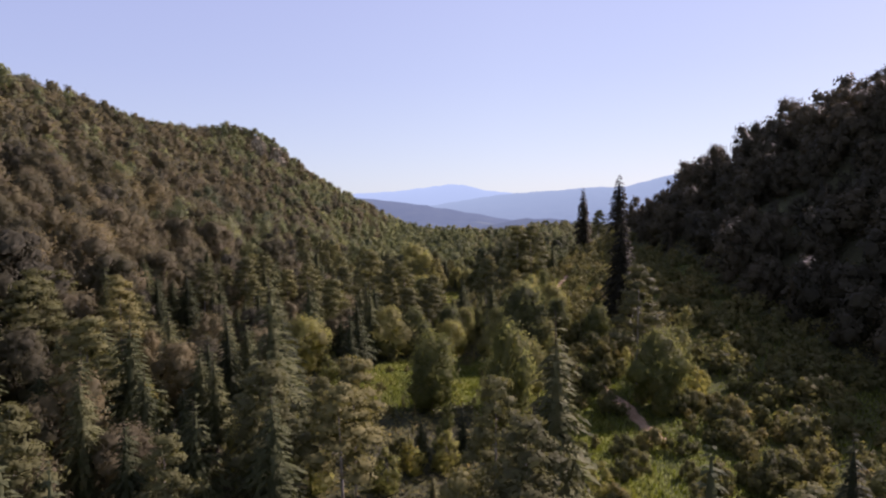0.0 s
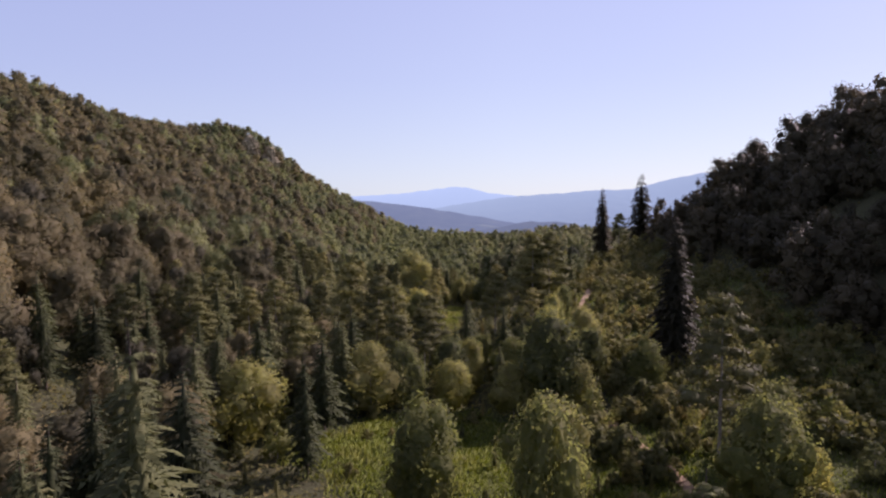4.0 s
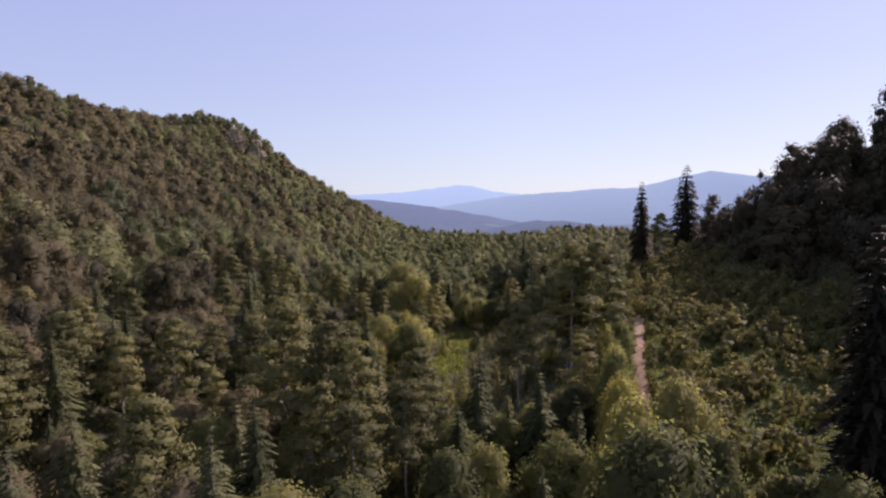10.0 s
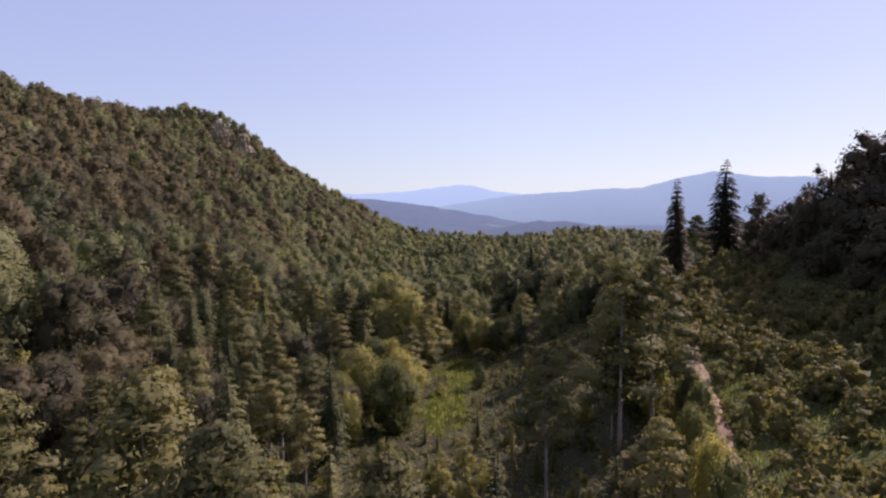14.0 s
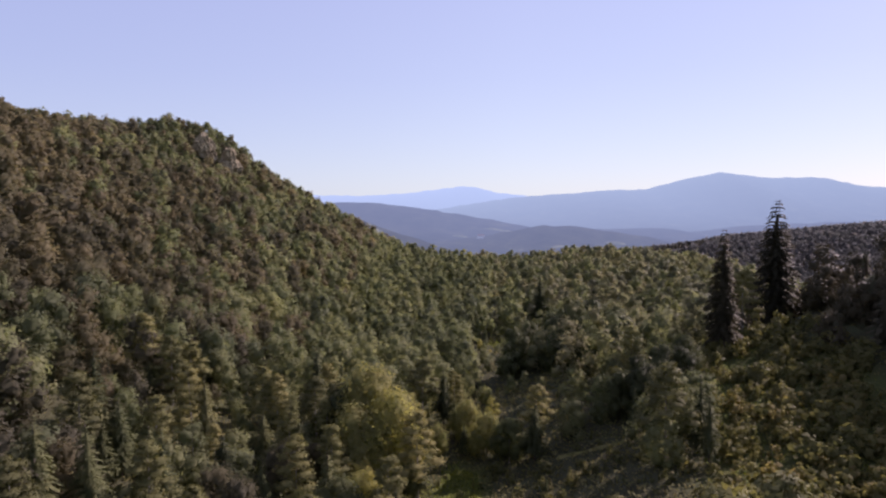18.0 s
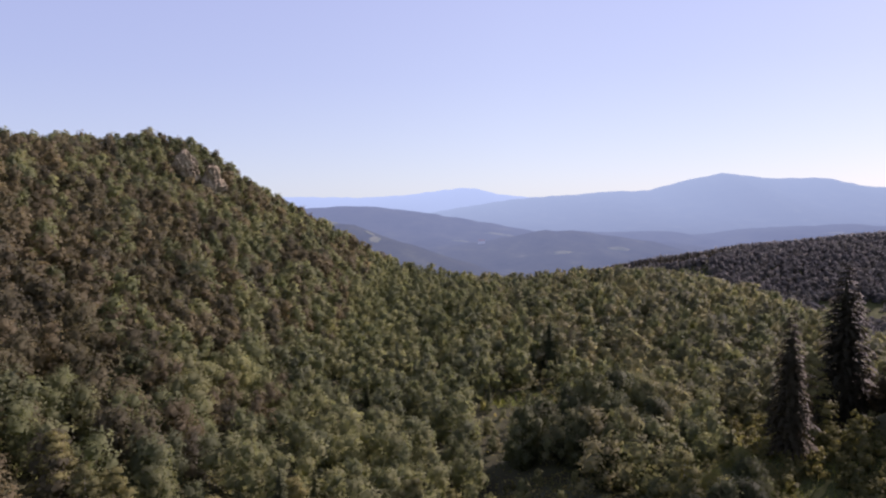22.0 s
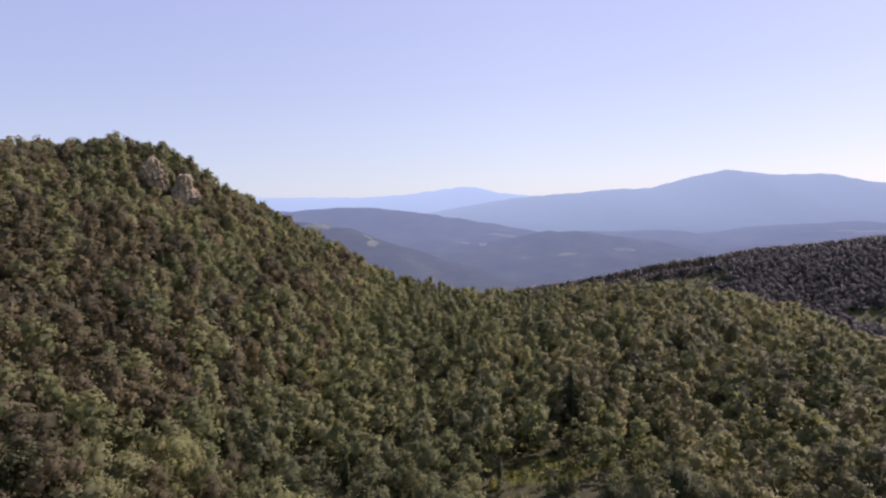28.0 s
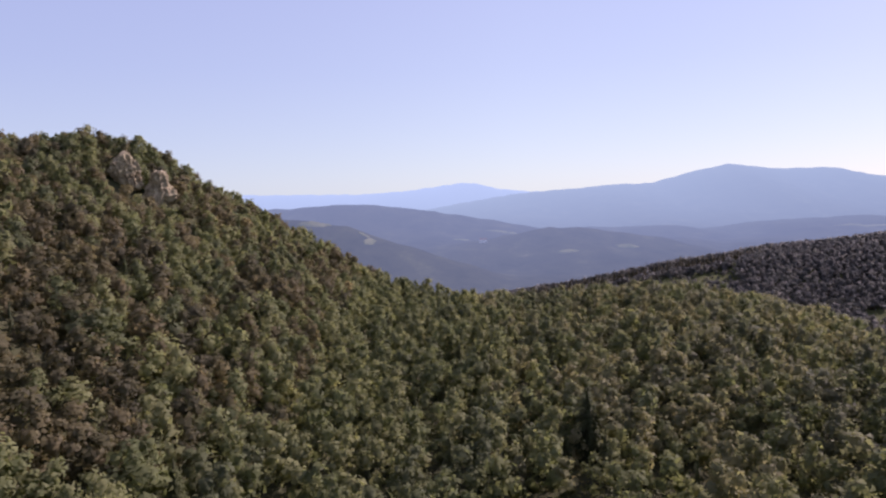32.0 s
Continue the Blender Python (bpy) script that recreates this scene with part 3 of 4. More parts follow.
def broad_crown(rng, n, lobes=9, base=0.28, leaf=0.05, slim=0.30, point=0.5, core=0.66, cuts=1):
    """A leafy crown one unit tall: dense lobes round a leader, each clad in sprays, with gaps between them."""
    c, r = [], []
    for k in range(lobes):
        u = (k + 0.5) / lobes
        h = base + (0.95 - base) * u + rng.uniform(-0.03, 0.03)
        reach = slim * math.sin(math.pi * (0.28 + 0.62 * u)) * rng.uniform(0.35, 0.95) * (1 - 0.4 * point * u)
        a = k * 2.4 + rng.uniform(-0.5, 0.5)
        rad = slim * rng.uniform(0.42, 0.66) * (1.0 - point * u)
        c.append((reach * math.cos(a), reach * math.sin(a), min(h, 1 - rad * 0.8)))
        r.append(rad)
    c, r = np.array(c), np.array(r)
    which = rng.choice(lobes, int(n * 2.2), p=r ** 2 / np.sum(r ** 2))
    d = unit(rng.normal(0, 1, (len(which), 3)) + (0, 0, 0.25))
    p = c[which] + d * (r[which] * rng.uniform(0.62, 1.2, len(which)))[:, None] * (1, 1, 1.15)
    inside = (np.linalg.norm(p[:, None] - c[None], axis=2) < r[None] * 0.58).any(1)
    p, d = p[~inside][:n], d[~inside][:n]
    whole = unit(p - (0, 0, base + 0.4 * (1 - base)))
    pieces = [loose(*sprays(p, d + 0.8 * whole, leaf, rng, 0.6))]
    bv, bf = ball(cuts)
    for cc, rr in zip(c, r):
        out = unit(bv + 0.9 * unit(cc + bv * rr - (0, 0, base + 0.4 * (1 - base))))
        pieces.append((cc + bv * (1, 1, 1.15) * rr * core * rng.uniform(0.55, 1.2, (len(bv), 1)), bf, unit(out + rng.normal(0, 0.35, bv.shape))))
    return joined(pieces)


def spruce_crown(rng, whorls=24, arms=8, base=0.10, slim=0.15, twigs=5, droop=0.35, heart=0.30, taper=0.75):
    """A conifer's crown one unit tall: whorls of drooping boughs, each with side twigs."""
    out, ways = [], []
    for k in range(whorls):
        u = (k + rng.uniform(-0.3, 0.3)) / whorls
        h = base + (0.985 - base) * u
        reach = slim * (1 - u) ** taper * (0.75 + 0.25 * min(u * 8, 1)) * rng.uniform(0.85, 1.12) + 0.006
        for j in range(arms if u < 0.8 else max(4, arms - 3)):
            if rng.random() < 0.10:
                continue
            a = j * 2 * math.pi / arms + k * 1.1 + rng.uniform(-0.3, 0.3)
            L = reach * rng.uniform(0.6, 1.22)
            d = np.array((math.cos(a), math.sin(a), 0))
            s = np.array((-d[1], d[0], 0))
            fall = droop * L * rng.uniform(0.5, 1.4)
            root = np.array((0, 0, h + rng.uniform(-0.5, 0.5) * (1 - u) / whorls))
            mid = root + d * L * 0.55 + (0, 0, -0.25 * fall + 0.08 * L)
            tip = root + d * L + (0, 0, -fall)
            w = (0.16 if twigs < 4 else 0.07) * L + 0.004
            out.append((root, mid + s * w, mid - s * w))
            out.append((mid + s * w, tip, mid - s * w))
            for q in range(twigs):
                f = (q + 0.9) / (twigs + 0.7)
                o = root + (mid - root) * min(f / 0.55, 1) + (tip - mid) * max((f - 0.55) / 0.45, 0)
                side = s * (1 if q % 2 else -1)
                span = (0.42 if twigs < 4 else 0.36) * L * (1.1 - 0.55 * f) * rng.uniform(0.7, 1.3)
                t = o + side * span + d * 0.7 * span + (0, 0, -0.35 * span * rng.uniform(0.2, 1.6))
                g = np.array((0, 0, 0.5)) * 0.06 * L + d * (0.09 if twigs < 4 else 0.055) * L
                out.append((o - g, o + g, t))
            ways += [d * 0.75 + (0, 0, 0.65)] * (2 + twigs)
    v = np.array(out)
    face = unit(np.array(ways) + rng.normal(0, 0.25, (len(v), 3)))
    turned = (np.cross(v[:, 1] - v[:, 0], v[:, 2] - v[:, 0]) * face).sum(1) < 0
    v[turned] = v[turned][:, ::-1]
    a = np.linspace(0, 2 * math.pi, 7, endpoint=False)
    round_ = np.stack((np.cos(a), np.sin(a), 0 * a), -1)
    up = np.array((0.0, 0.12, 0.3, 0.55, 0.8, 1.0))
    wide = heart * slim * (1 - up) ** 0.9 * np.array((0.5, 1, 1, 1, 1, 1)) + 0.004
    stock = (round_[None] * (wide[:, None] * rng.uniform(0.7, 1.25, (6, 7)))[..., None] + (0, 0, 1) * (base + (0.86 - base) * up)[:, None, None]).reshape(-1, 3)
    f = [q for i in range(5) for j in range(7) for q in ((i * 7 + j, i * 7 + (j + 1) % 7, i * 7 + 7 + (j + 1) % 7), (i * 7 + j, i * 7 + 7 + (j + 1) % 7, i * 7 + 7 + j))]
    return joined([loose(v.reshape(-1, 3), np.repeat(face, 3, axis=0)), (stock, f, unit(np.tile(round_ + (0, 0, 0.3), (6, 1))))])


def pine_crown(rng, n=900, base=0.42, slim=0.17, leaf=0.03, pads=16, cuts=1):
    """A pine's open crown one unit tall: flat pads of needles at the ends of bare limbs."""
    at, outs, hearts = [], [], []
    for k in range(pads):
        u = (k + 0.5) / pads
        h = base + (0.97 - base) * u
        reach = slim * (0.45 + 0.55 * math.sin(math.pi * (0.30 + 0.62 * u))) * rng.uniform(0.45, 1.1) * (1 - 0.55 * u)
        a = k * 2.4 + rng.uniform(-0.6, 0.6)
        c = np.array((reach * math.cos(a), reach * math.sin(a), h))
        m = n // pads
        d = unit(rng.normal(0, 1, (m, 3)) + (0, 0, 0.2))
        rad = slim * rng.uniform(0.36, 0.62) * (1 - 0.45 * u)
        at.append(c + d * rad * (1, 1, 0.5) * rng.uniform(0.6, 1.12, (m, 1)))
        outs.append(d * (0.7, 0.7, 1.0) + (0, 0, 0.3) + 0.4 * np.array((math.cos(a), math.sin(a), 0)))
        bv, bf = ball(cuts)
        hearts.append((c + bv * (1, 1, 0.42) * rad * 0.55 * rng.uniform(0.75, 1.2, (len(bv), 1)), bf, unit(bv * (0.7, 0.7, 1) + (0, 0, 0.2))))
    return joined([loose(*sprays(np.concatenate(at), np.concatenate(outs), leaf, rng, 0.5))] + hearts)


def stem(rng, tall, thick, sides=7, lean=0.02, limbs=0, low=0.3, reach=0.2, knee=0.9):
    """A tapered, slightly bent trunk that goes into the ground, with limbs."""
    pieces = []

    def tube(path, radii, k):
        path, n = np.array(path), len(path)
        a = np.linspace(0, 2 * math.pi, k, endpoint=False)
        ring = np.stack((np.cos(a), np.sin(a), 0 * a), -1)
        v = (path[:, None] + ring[None] * np.array(radii)[:, None, None]).reshape(-1, 3)
        f = []
        for i in range(n - 1):
            for j in range(k):
                p, q = i * k + j, i * k + (j + 1) % k
                f += [(p, q, q + k), (p, q + k, p + k)]
        pieces.append((v, np.array(f)))

    bend = rng.uniform(-lean, lean, 2) * tall
    path = [(bend[0] * u * u, bend[1] * u * u, tall * u - 0.6 * (u == 0)) for u in (0, 0.04, 0.3, 0.6, 0.85, 0.97)]
    tube(path, [thick * s for s in (1.5, 1.05, 0.8, 0.5, 0.22, 0.06)], sides)
    for k in range(limbs):
        u = low + (0.9 - low) * (k + rng.random()) / limbs
        a = k * 2.4 + rng.uniform(-0.4, 0.4)
        L = reach * tall * (1.1 - u) * rng.uniform(0.7, 1.2)
        o = np.array((bend[0] * u * u, bend[1] * u * u, tall * u))
        d = np.array((math.cos(a), math.sin(a), 0))
        tube([o, o + d * L * 0.5 + (0, 0, L * 0.3 * knee), o + d * L + (0, 0, L * knee)], [thick * 0.30, thick * 0.2, thick * 0.05], 4)
    return joined(pieces)


def tree_kind(name, label, group, category, tall, thick, crown, leaf, bark, seed, **stem_kw):
    """One tree with its trunk and crown, tall metres high; the others of its kind are copies."""
    rng = np.random.default_rng(seed)
    root = tagged(new(name), label, category, group)
    v, f = stem(rng, tall, thick, **stem_kw)
    trunk = new("trunk", mesh_of("trunk", v, f, (bark,), smooth=True))
    v, f, w = crown(rng)
    leaves = new("crown", mesh_of("crown", v * tall, f, (leaf,), smooth=True, normals=w))
    trunk.parent = leaves.parent = root
    return root, tall


SPRUCES = [tree_kind("spruce", "tall dark green spruce with drooping boughs", "spruces in the valley", "tree", 24, 0.30,
                     lambda r, k=k: spruce_crown(r, whorls=24 + 2 * k, arms=8, base=0.10 + 0.05 * (k == 2), slim=0.185 + 0.03 * (k % 2), twigs=12, droop=0.32), M_SPRUCE, M_BARK, 20 + k) for k in range(4)]
LONE = [tree_kind("spruce", "very tall spruce standing alone above the low scrub, darkened as if backlit", "spruces in the valley", "tree", 30, 0.38,
                  lambda r, k=k: spruce_crown(r, whorls=38, arms=14, base=0.14 - 0.06 * k, slim=0.150 + 0.015 * k, twigs=13, droop=0.38, heart=0.42, taper=0.62), M_BACKLIT_SPRUCE, M_BARK, 80 + k) for k in range(2)]
YOUNG = [tree_kind("young_spruce", "young green spruce growing in the open grass", "young spruces in the clearings", "tree", 5, 0.06,
                   lambda r, k=k: spruce_crown(r, whorls=12, arms=7, base=0.03, slim=0.22 + 0.03 * k, twigs=7, droop=0.1), M_BUSH, M_BARK, 30 + k, sides=5) for k in range(3)]
PINES = [tree_kind("pine", "tall slender pine with a bare trunk below an open crown", "pines in the valley", "tree", 22, 0.24,
                   lambda r, k=k: pine_crown(r, 3400, base=0.30 + 0.07 * k, slim=0.22, leaf=0.0125, pads=26, cuts=2), M_PINE, M_PALE, 40 + k, limbs=16, low=0.35, reach=0.16, knee=0.15) for k in range(3)]
BROADS = [tree_kind("broadleaf_tree", "leafy green broadleaf tree with an uneven crown", "broadleaf trees in the valley", "tree", 13, 0.16,
                    lambda r, k=k: broad_crown(r, 5200, lobes=17 + k, base=0.10 + 0.03 * k, leaf=0.017, slim=0.35 + 0.03 * (k % 3), point=0.28, core=0.66, cuts=2), M_BROAD, M_PALE, 50 + k, limbs=8, reach=0.3) for k in range(5)]
BUSHES = [tree_kind("bush", "rounded green bush of young broadleaf growth", "bushes on the cleared slope", "bush", 3.0, 0.05,
                    lambda r, k=k: broad_crown(r, 700, lobes=8, base=0.02, leaf=0.055, slim=0.44 + 0.06 * k, core=0.66, cuts=2), M_BUSH, M_BARK, 60 + k, limbs=5, low=0.1, reach=0.3, sides=5) for k in range(4)]
# broadleaf trees on the left, browned and darkened like the lens's edge
BROWNED_BROADS = [tree_kind("oak_tree", "broadleaf tree with a dense uneven crown, browned for lens tint", "oaks at the foot of the hillside", "tree", 13, 0.18,
                  lambda r, k=k: broad_crown(r, 4200, lobes=16 + k, base=0.10, leaf=0.015, slim=0.37 + 0.03 * (k % 2), point=0.28, core=0.66, cuts=2), M_LENS_BROWN, M_BARK, 70 + k, limbs=8, reach=0.3) for k in range(3)]
# broadleaf trees darkened in colour to look like their group's shaded side
SHADED_BROADS = [tree_kind("alder_tree", "dark green broadleaf tree with a dense rounded crown, shade painted in", "alders round the upper clearing", "tree", 16, 0.2,
                    lambda r, k=k: broad_crown(r, 4600, lobes=18 + k, base=0.10, leaf=0.014, slim=0.33 + 0.03 * k, point=0.35, core=0.66, cuts=2), M_SHADED_BROAD, M_BARK, 90 + k, limbs=8, reach=0.3) for k in range(2)]
SMALLS = [tree_kind("young_tree", "young green broadleaf tree with a ragged pointed crown", "young trees in the valley", "tree", 5, 0.07,
                    lambda r, k=k: broad_crown(r, 1300, lobes=12 + k, base=0.06, leaf=0.034, slim=0.30 + 0.03 * k, point=0.6, core=0.6, cuts=1), M_BROAD, M_PALE, 110 + k, limbs=6, reach=0.3, sides=5) for k in range(3)]
USED = set()


def plant(kinds, pick, x, y, tall, turn, wide=1.0):
    """Stands a tree of that height at x, y on the ground."""
    root, full = kinds[pick % len(kinds)]
    s = tall / full
    m = Matrix.LocRotScale((x, y, float(ground_at(x, y)) - 0.05), Euler((0, 0, turn)), None)
    if root.name in USED:
        t = copy_thing(root, m)
    else:
        USED.add(root.name)
        t = root
        t.matrix_basis = m
    t.scale = (s * wide, s * wide, s)
    return t


# trees that stand out: x, y, height of the top
for k, (x, y, top, wide) in enumerate(((-24.7, 82.4, 45, 1.2),
                                       (-27, 96, 38, 1.1), (-42, 78, 40, 1.2), (48, 475, 31, 1.2), (118, 333, 54, 0.9), (111, 329, 49, 0.9), (10.1, 59.6, 43, 0.95))):
    plant(SPRUCES, k, x, y, top - float(ground_at(x, y)), k * 1.7, wide)
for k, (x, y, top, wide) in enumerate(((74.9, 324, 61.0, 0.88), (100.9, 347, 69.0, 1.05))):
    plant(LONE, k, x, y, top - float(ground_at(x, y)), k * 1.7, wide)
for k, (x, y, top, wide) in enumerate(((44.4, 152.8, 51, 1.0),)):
    tagged(plant(LONE, k, x, y, top - float(ground_at(x, y)), 2 + k * 1.7, wide), "big spruce rising beside the earth track, darkened as if backlit", "tree", "spruces in the valley")
for k, (x, y, top) in enumerate(((36.6, 116, 41), (-15.1, 168.3, 38), (-22, 172, 40), (25, 211, 45), (30.5, 214, 45), (13.5, 204, 34), (-12, 166, 36), (87, 338, 48))):
    plant(PINES, k, x, y, top - float(ground_at(x, y)), k * 2.1, 1.0)
for k, (x, y, top) in enumerate(((20.5, 160, 29), (22.5, 167, 30), (24.3, 176, 31), (26, 183, 30), (44, 292, 33), (50, 300, 35), (56, 303, 34), (46, 302, 32), (60, 311, 34), (40, 296, 30), (52, 308, 33), (62, 318, 33), (19, 151, 32.5), (-15, 290, 32.5), (44, 370, 35), (36, 364, 29), (52, 376, 34), (30, 373, 26), (58, 368, 33), (48, 362, 31), (39, 378, 28), (24, 367, 25), (38, 330, 28), (46, 326, 28), (54, 330, 30), (42, 341, 30), (51, 344, 31), (60, 340, 31), (36, 349, 29), (45, 353, 32), (57, 355, 32), (-10, 284, 29), (-20, 295, 29), (-17, 281, 27), (12, 108, 29), (-3.3, 105, 30), (27.3, 188, 28), (28.6, 195, 29), (32, 201, 30), (34.5, 210, 29), (35.8, 143.3, 28), (44, 117, 28), (8.5, 90.7, 34.6), (17.2, 139.1, 33.7), (36.5, 104, 30), (35.7, 100, 22))):
    plant(SHADED_BROADS if y > 325 or 290 < y < 306 else BROADS, k, x, y, top - float(ground_at(x, y)), k * 1.3, 1.0 if y > 280 else 0.5 if y < 92 else 0.6 if x < 35.5 and 145 < y < 212 else 1.0)
HEROES = np.array(((10, 60), (8, 90), (17, 139), (44, 117), (36, 102), (20, 160), (22, 167), (24, 176), (26, 183), (44, 292), (50, 300), (56, 303), (46, 302), (60, 311), (40, 296), (52, 308), (62, 318), (74, 324), (101, 348), (44, 153), (-25, 82), (-20, 92), (-42, 78), (37, 116), (-15, 168), (-22, 172), (25, 211), (30, 214), (13, 204), (19, 151), (-15, 290), (44, 370), (36, 364), (52, 376), (38, 330), (46, 326), (54, 330), (42, 341), (51, 344), (60, 340), (36, 349), (45, 353), (57, 355), (-10, 284), (-20, 295), (-17, 281), (12, 108), (-3, 105), (28, 188), (29, 195), (32, 201)))

# the rest of the wood, by zones of the plan
def ground_open(x, y):
    """How open the land is, 0 to 1, at the nearest corner of the ground sheet."""
    return OPEN[np.clip(np.searchsorted(GY, y), 0, len(GY) - 1), np.clip(np.searchsorted(GX, x), 0, len(GX) - 1)]


WAY_XY = way_point(np.linspace(0, 1, 200))


def near_track(x, y):
    return min(np.sqrt(((WAY_XY - (x, y)) ** 2).sum(1).min()), 0.8 + np.sqrt(((FOOT_XY - (x, y)) ** 2).sum(1).min()))


spots = {"broad": [], "spruce": [], "pine": [], "bush": [], "young": [], "pole": [], "dark": []}


def taken(x, y):
    """Where no tree stands: by the heroes, on the track, on the crags and before them to keep them in the camera's
    view, or out of sight behind the crests.
    """
    return (((HEROES - (x, y)) ** 2).sum(1).min() < 9 or (y > 770 and x > 0)
            or near_track(x, y) < 2.4 or any(math.hypot(x - r[0] - 4, 0.75 * (y - r[1] + 10)) < 6 + 0.8 * r[3] for r in ROCKS))


def low_growth(x, y):
    """Stretches of young growth, between and before the clearings."""
    return abs(x) < 30 and 84 < y < 112 or abs(x - 4) < 20 and 188 < y < 232 or -4 < x < 12 and 232 <= y < 296 or 10 < x < 33 and 300 < y < 356


def plantation(x, y):
    """Low young spruces and scrub on the terrace below the footpath."""
    return 9 < x < np.interp(y, (230, 246, 286), (34, 40, 40)) and 232 < y < 287


def in_valley(x, y):
    """The mixed wood on the valley floor, up to the saddle."""
    return -70 + 6 * math.sin(y / 17) < x < 72 and y < 322 + 8 * math.sin(x / 9)


for gy in np.arange(-60, 378, 5.7):
    for gx in np.arange(-76, 122, 5.7):
        x, y = gx + RNG.uniform(-2.8, 2.8), gy + RNG.uniform(-2.8, 2.8)
        roll, size = RNG.random(), RNG.random()
        if taken(x, y):
            continue
        if 18 < x < 34 and 52 < y < 99:
            if near_track(x, y) > 2.2:
                spots["bush"].append((x, y, 0.8 + 0.9 * size if y > 88 else 2 + 2.2 * size))
            continue
        if clearing(x, y) > 1:
            if roll < 0.55:
                spots["young"].append((x, y, 1.2 + (1.3 if y > 225 else 3.2) * size * size))
            if roll > 0.25:
                for q in range(2):
                    bx, by = x + RNG.uniform(-2.8, 2.8), y + RNG.uniform(-2.8, 2.8)
                    spots["bush"].append((bx, by, 0.7 + 1.0 * RNG.random()))
        elif bushy(x, y) or (88 < y < 128 and near_track(x, y) < 8):
            if 100 < y < 185 and 37 < x < 60 and roll < 0.2:
                spots["broad"].append((x, y, 3.5 + 3 * size))
            elif roll < 0.93:
                for q in range(4 if y < 240 else 6):
                    bx, by = x + RNG.uniform(-2.9, 2.9), y + RNG.uniform(-2.9, 2.9)
                    if near_track(bx, by) > 1.8:
                        spots["bush"].append((bx, by, 1.6 + 3.4 * RNG.random() ** 1.4))
        elif plantation(x, y):
            for q in range(3):
                bx, by = x + RNG.uniform(-2.8, 2.8), y + RNG.uniform(-2.8, 2.8)
                spots["bush" if RNG.random() < 0.45 else "young"].append((bx, by, 1.0 + 2.6 * RNG.random() ** 1.5))
        elif not in_valley(x, y) and not low_growth(x, y):
            continue
        elif low_growth(x, y):
            if roll < (0.08 if y < 112 else 0.25):
                spots["broad"].append((x, y, 3 + 3 * size))
            elif roll < 0.75:
                spots["young"].append((x, y, (1.2 + 2.2 * size) if y < 112 or y > 230 else 2.5 + 4 * size))
                spots["young"].append((x + 2.6, y + 1.8, 1.2 + (1.5 if y > 230 else 3.0) * size))
            elif y < 112:
                spots["bush"].append((x, y, 0.8 + size))
            else:
                spots["bush"].append((x, y, 1 + 2 * size))
        elif roll < (0.36 if y < 150 and x < 26 else 0.20):
            spots["spruce"].append((x, y, 4 + 5 * size if abs(x - 1) < 19 and y < 86 else 8 + 11 * size))
        elif roll < (0.46 if y < 150 and x < 26 else 0.32):
            spots["pine"].append((x, y, 11 + 8 * size))
        elif roll < 0.80:
            spots["broad"].append((x, y, 3.5 + 3 * size if abs(x - 1) < 19 and y < 86 else 5 + 7.5 * size))
        else:
            spots["bush"].append((x, y, 2 + 2 * size))
for gy in np.arange(-60, 830, 8.8):
    for gx in np.arange(-332, 262, 8.8):
        x, y = gx + RNG.uniform(-4.2, 4.2), gy + RNG.uniform(-4.2, 4.2)
        roll, size = RNG.random(), RNG.random() ** 1.3
        if taken(x, y) or in_valley(x, y) or low_growth(x, y) or bushy(x, y) or plantation(x, y) or clearing(x, y) > 1 or roll < 0.02:
            continue
        if 8 < x < 62 and 380 < y < 430:
            spots["broad"].append((x, y, 4 + 2.5 * size))
            continue
        dense = 0.4 if x > 80 and y < 372 else 0.13 if x > -70 and y > 360 else 0.07
        if dense > 0.2:
            spots["broad"].append((x + 4.4 * size, y + 4.4, 7 + 4 * roll))
        if roll < dense:
            spots["dark" if dense > 0.2 else "spruce"].append((x, y, 9 + 7 * size))
        elif x > -60 and y > 315:
            spots["pole"].append((x, y, 11.5 + 7.5 * size))
        else:
            spots["broad"].append((x, y, 10.5 + 7.5 * size))
            if roll > 0.75:
                spots["broad"].append((x + 3.8, y + 3.4, 6 + 4.5 * size))


for k in range(330):
    (x, y), (u, v) = way_point(np.array([k / 330, k / 330 + 0.004]))
    off = (1 if k % 2 else -1) * RNG.uniform(1.3, 2.5)
    n = math.hypot(u - x, v - y)
    spots["bush"].append((x + off * (v - y) / n, y - off * (u - x) / n, (0.3 + 0.4 * RNG.random()) if y < 112 else 0.6 + 1.2 * RNG.random() ** 2))


def nearness(s):
    hidden = 400 if s[1] < 52 or (s[0] > 66 and s[2] > 6) or abs(s[0]) > 0.74 * s[1] + 6 else 0
    return 0.7 * abs(s[0]) + np.interp(s[1], (60, 100, 180, 230, 300), (75, 80, 92, 125, 165)) + hidden + (60 if s[2] < 1.1 else 0)


for k in range(70):
    x, y = RNG.uniform(15, 52), RNG.uniform(426, 450)
    if clearing(x, y) > 0.9:
        spots["bush"].append((x, y, 1 + 2.2 * RNG.random() ** 2))
FIRST = {"broad": (BROADS, 300), "spruce": (SPRUCES, 230), "pine": (PINES, 150), "bush": (BUSHES, 300), "young": (YOUNG, 220)}
rest = {"pole": spots["pole"], "dark": spots["dark"]}
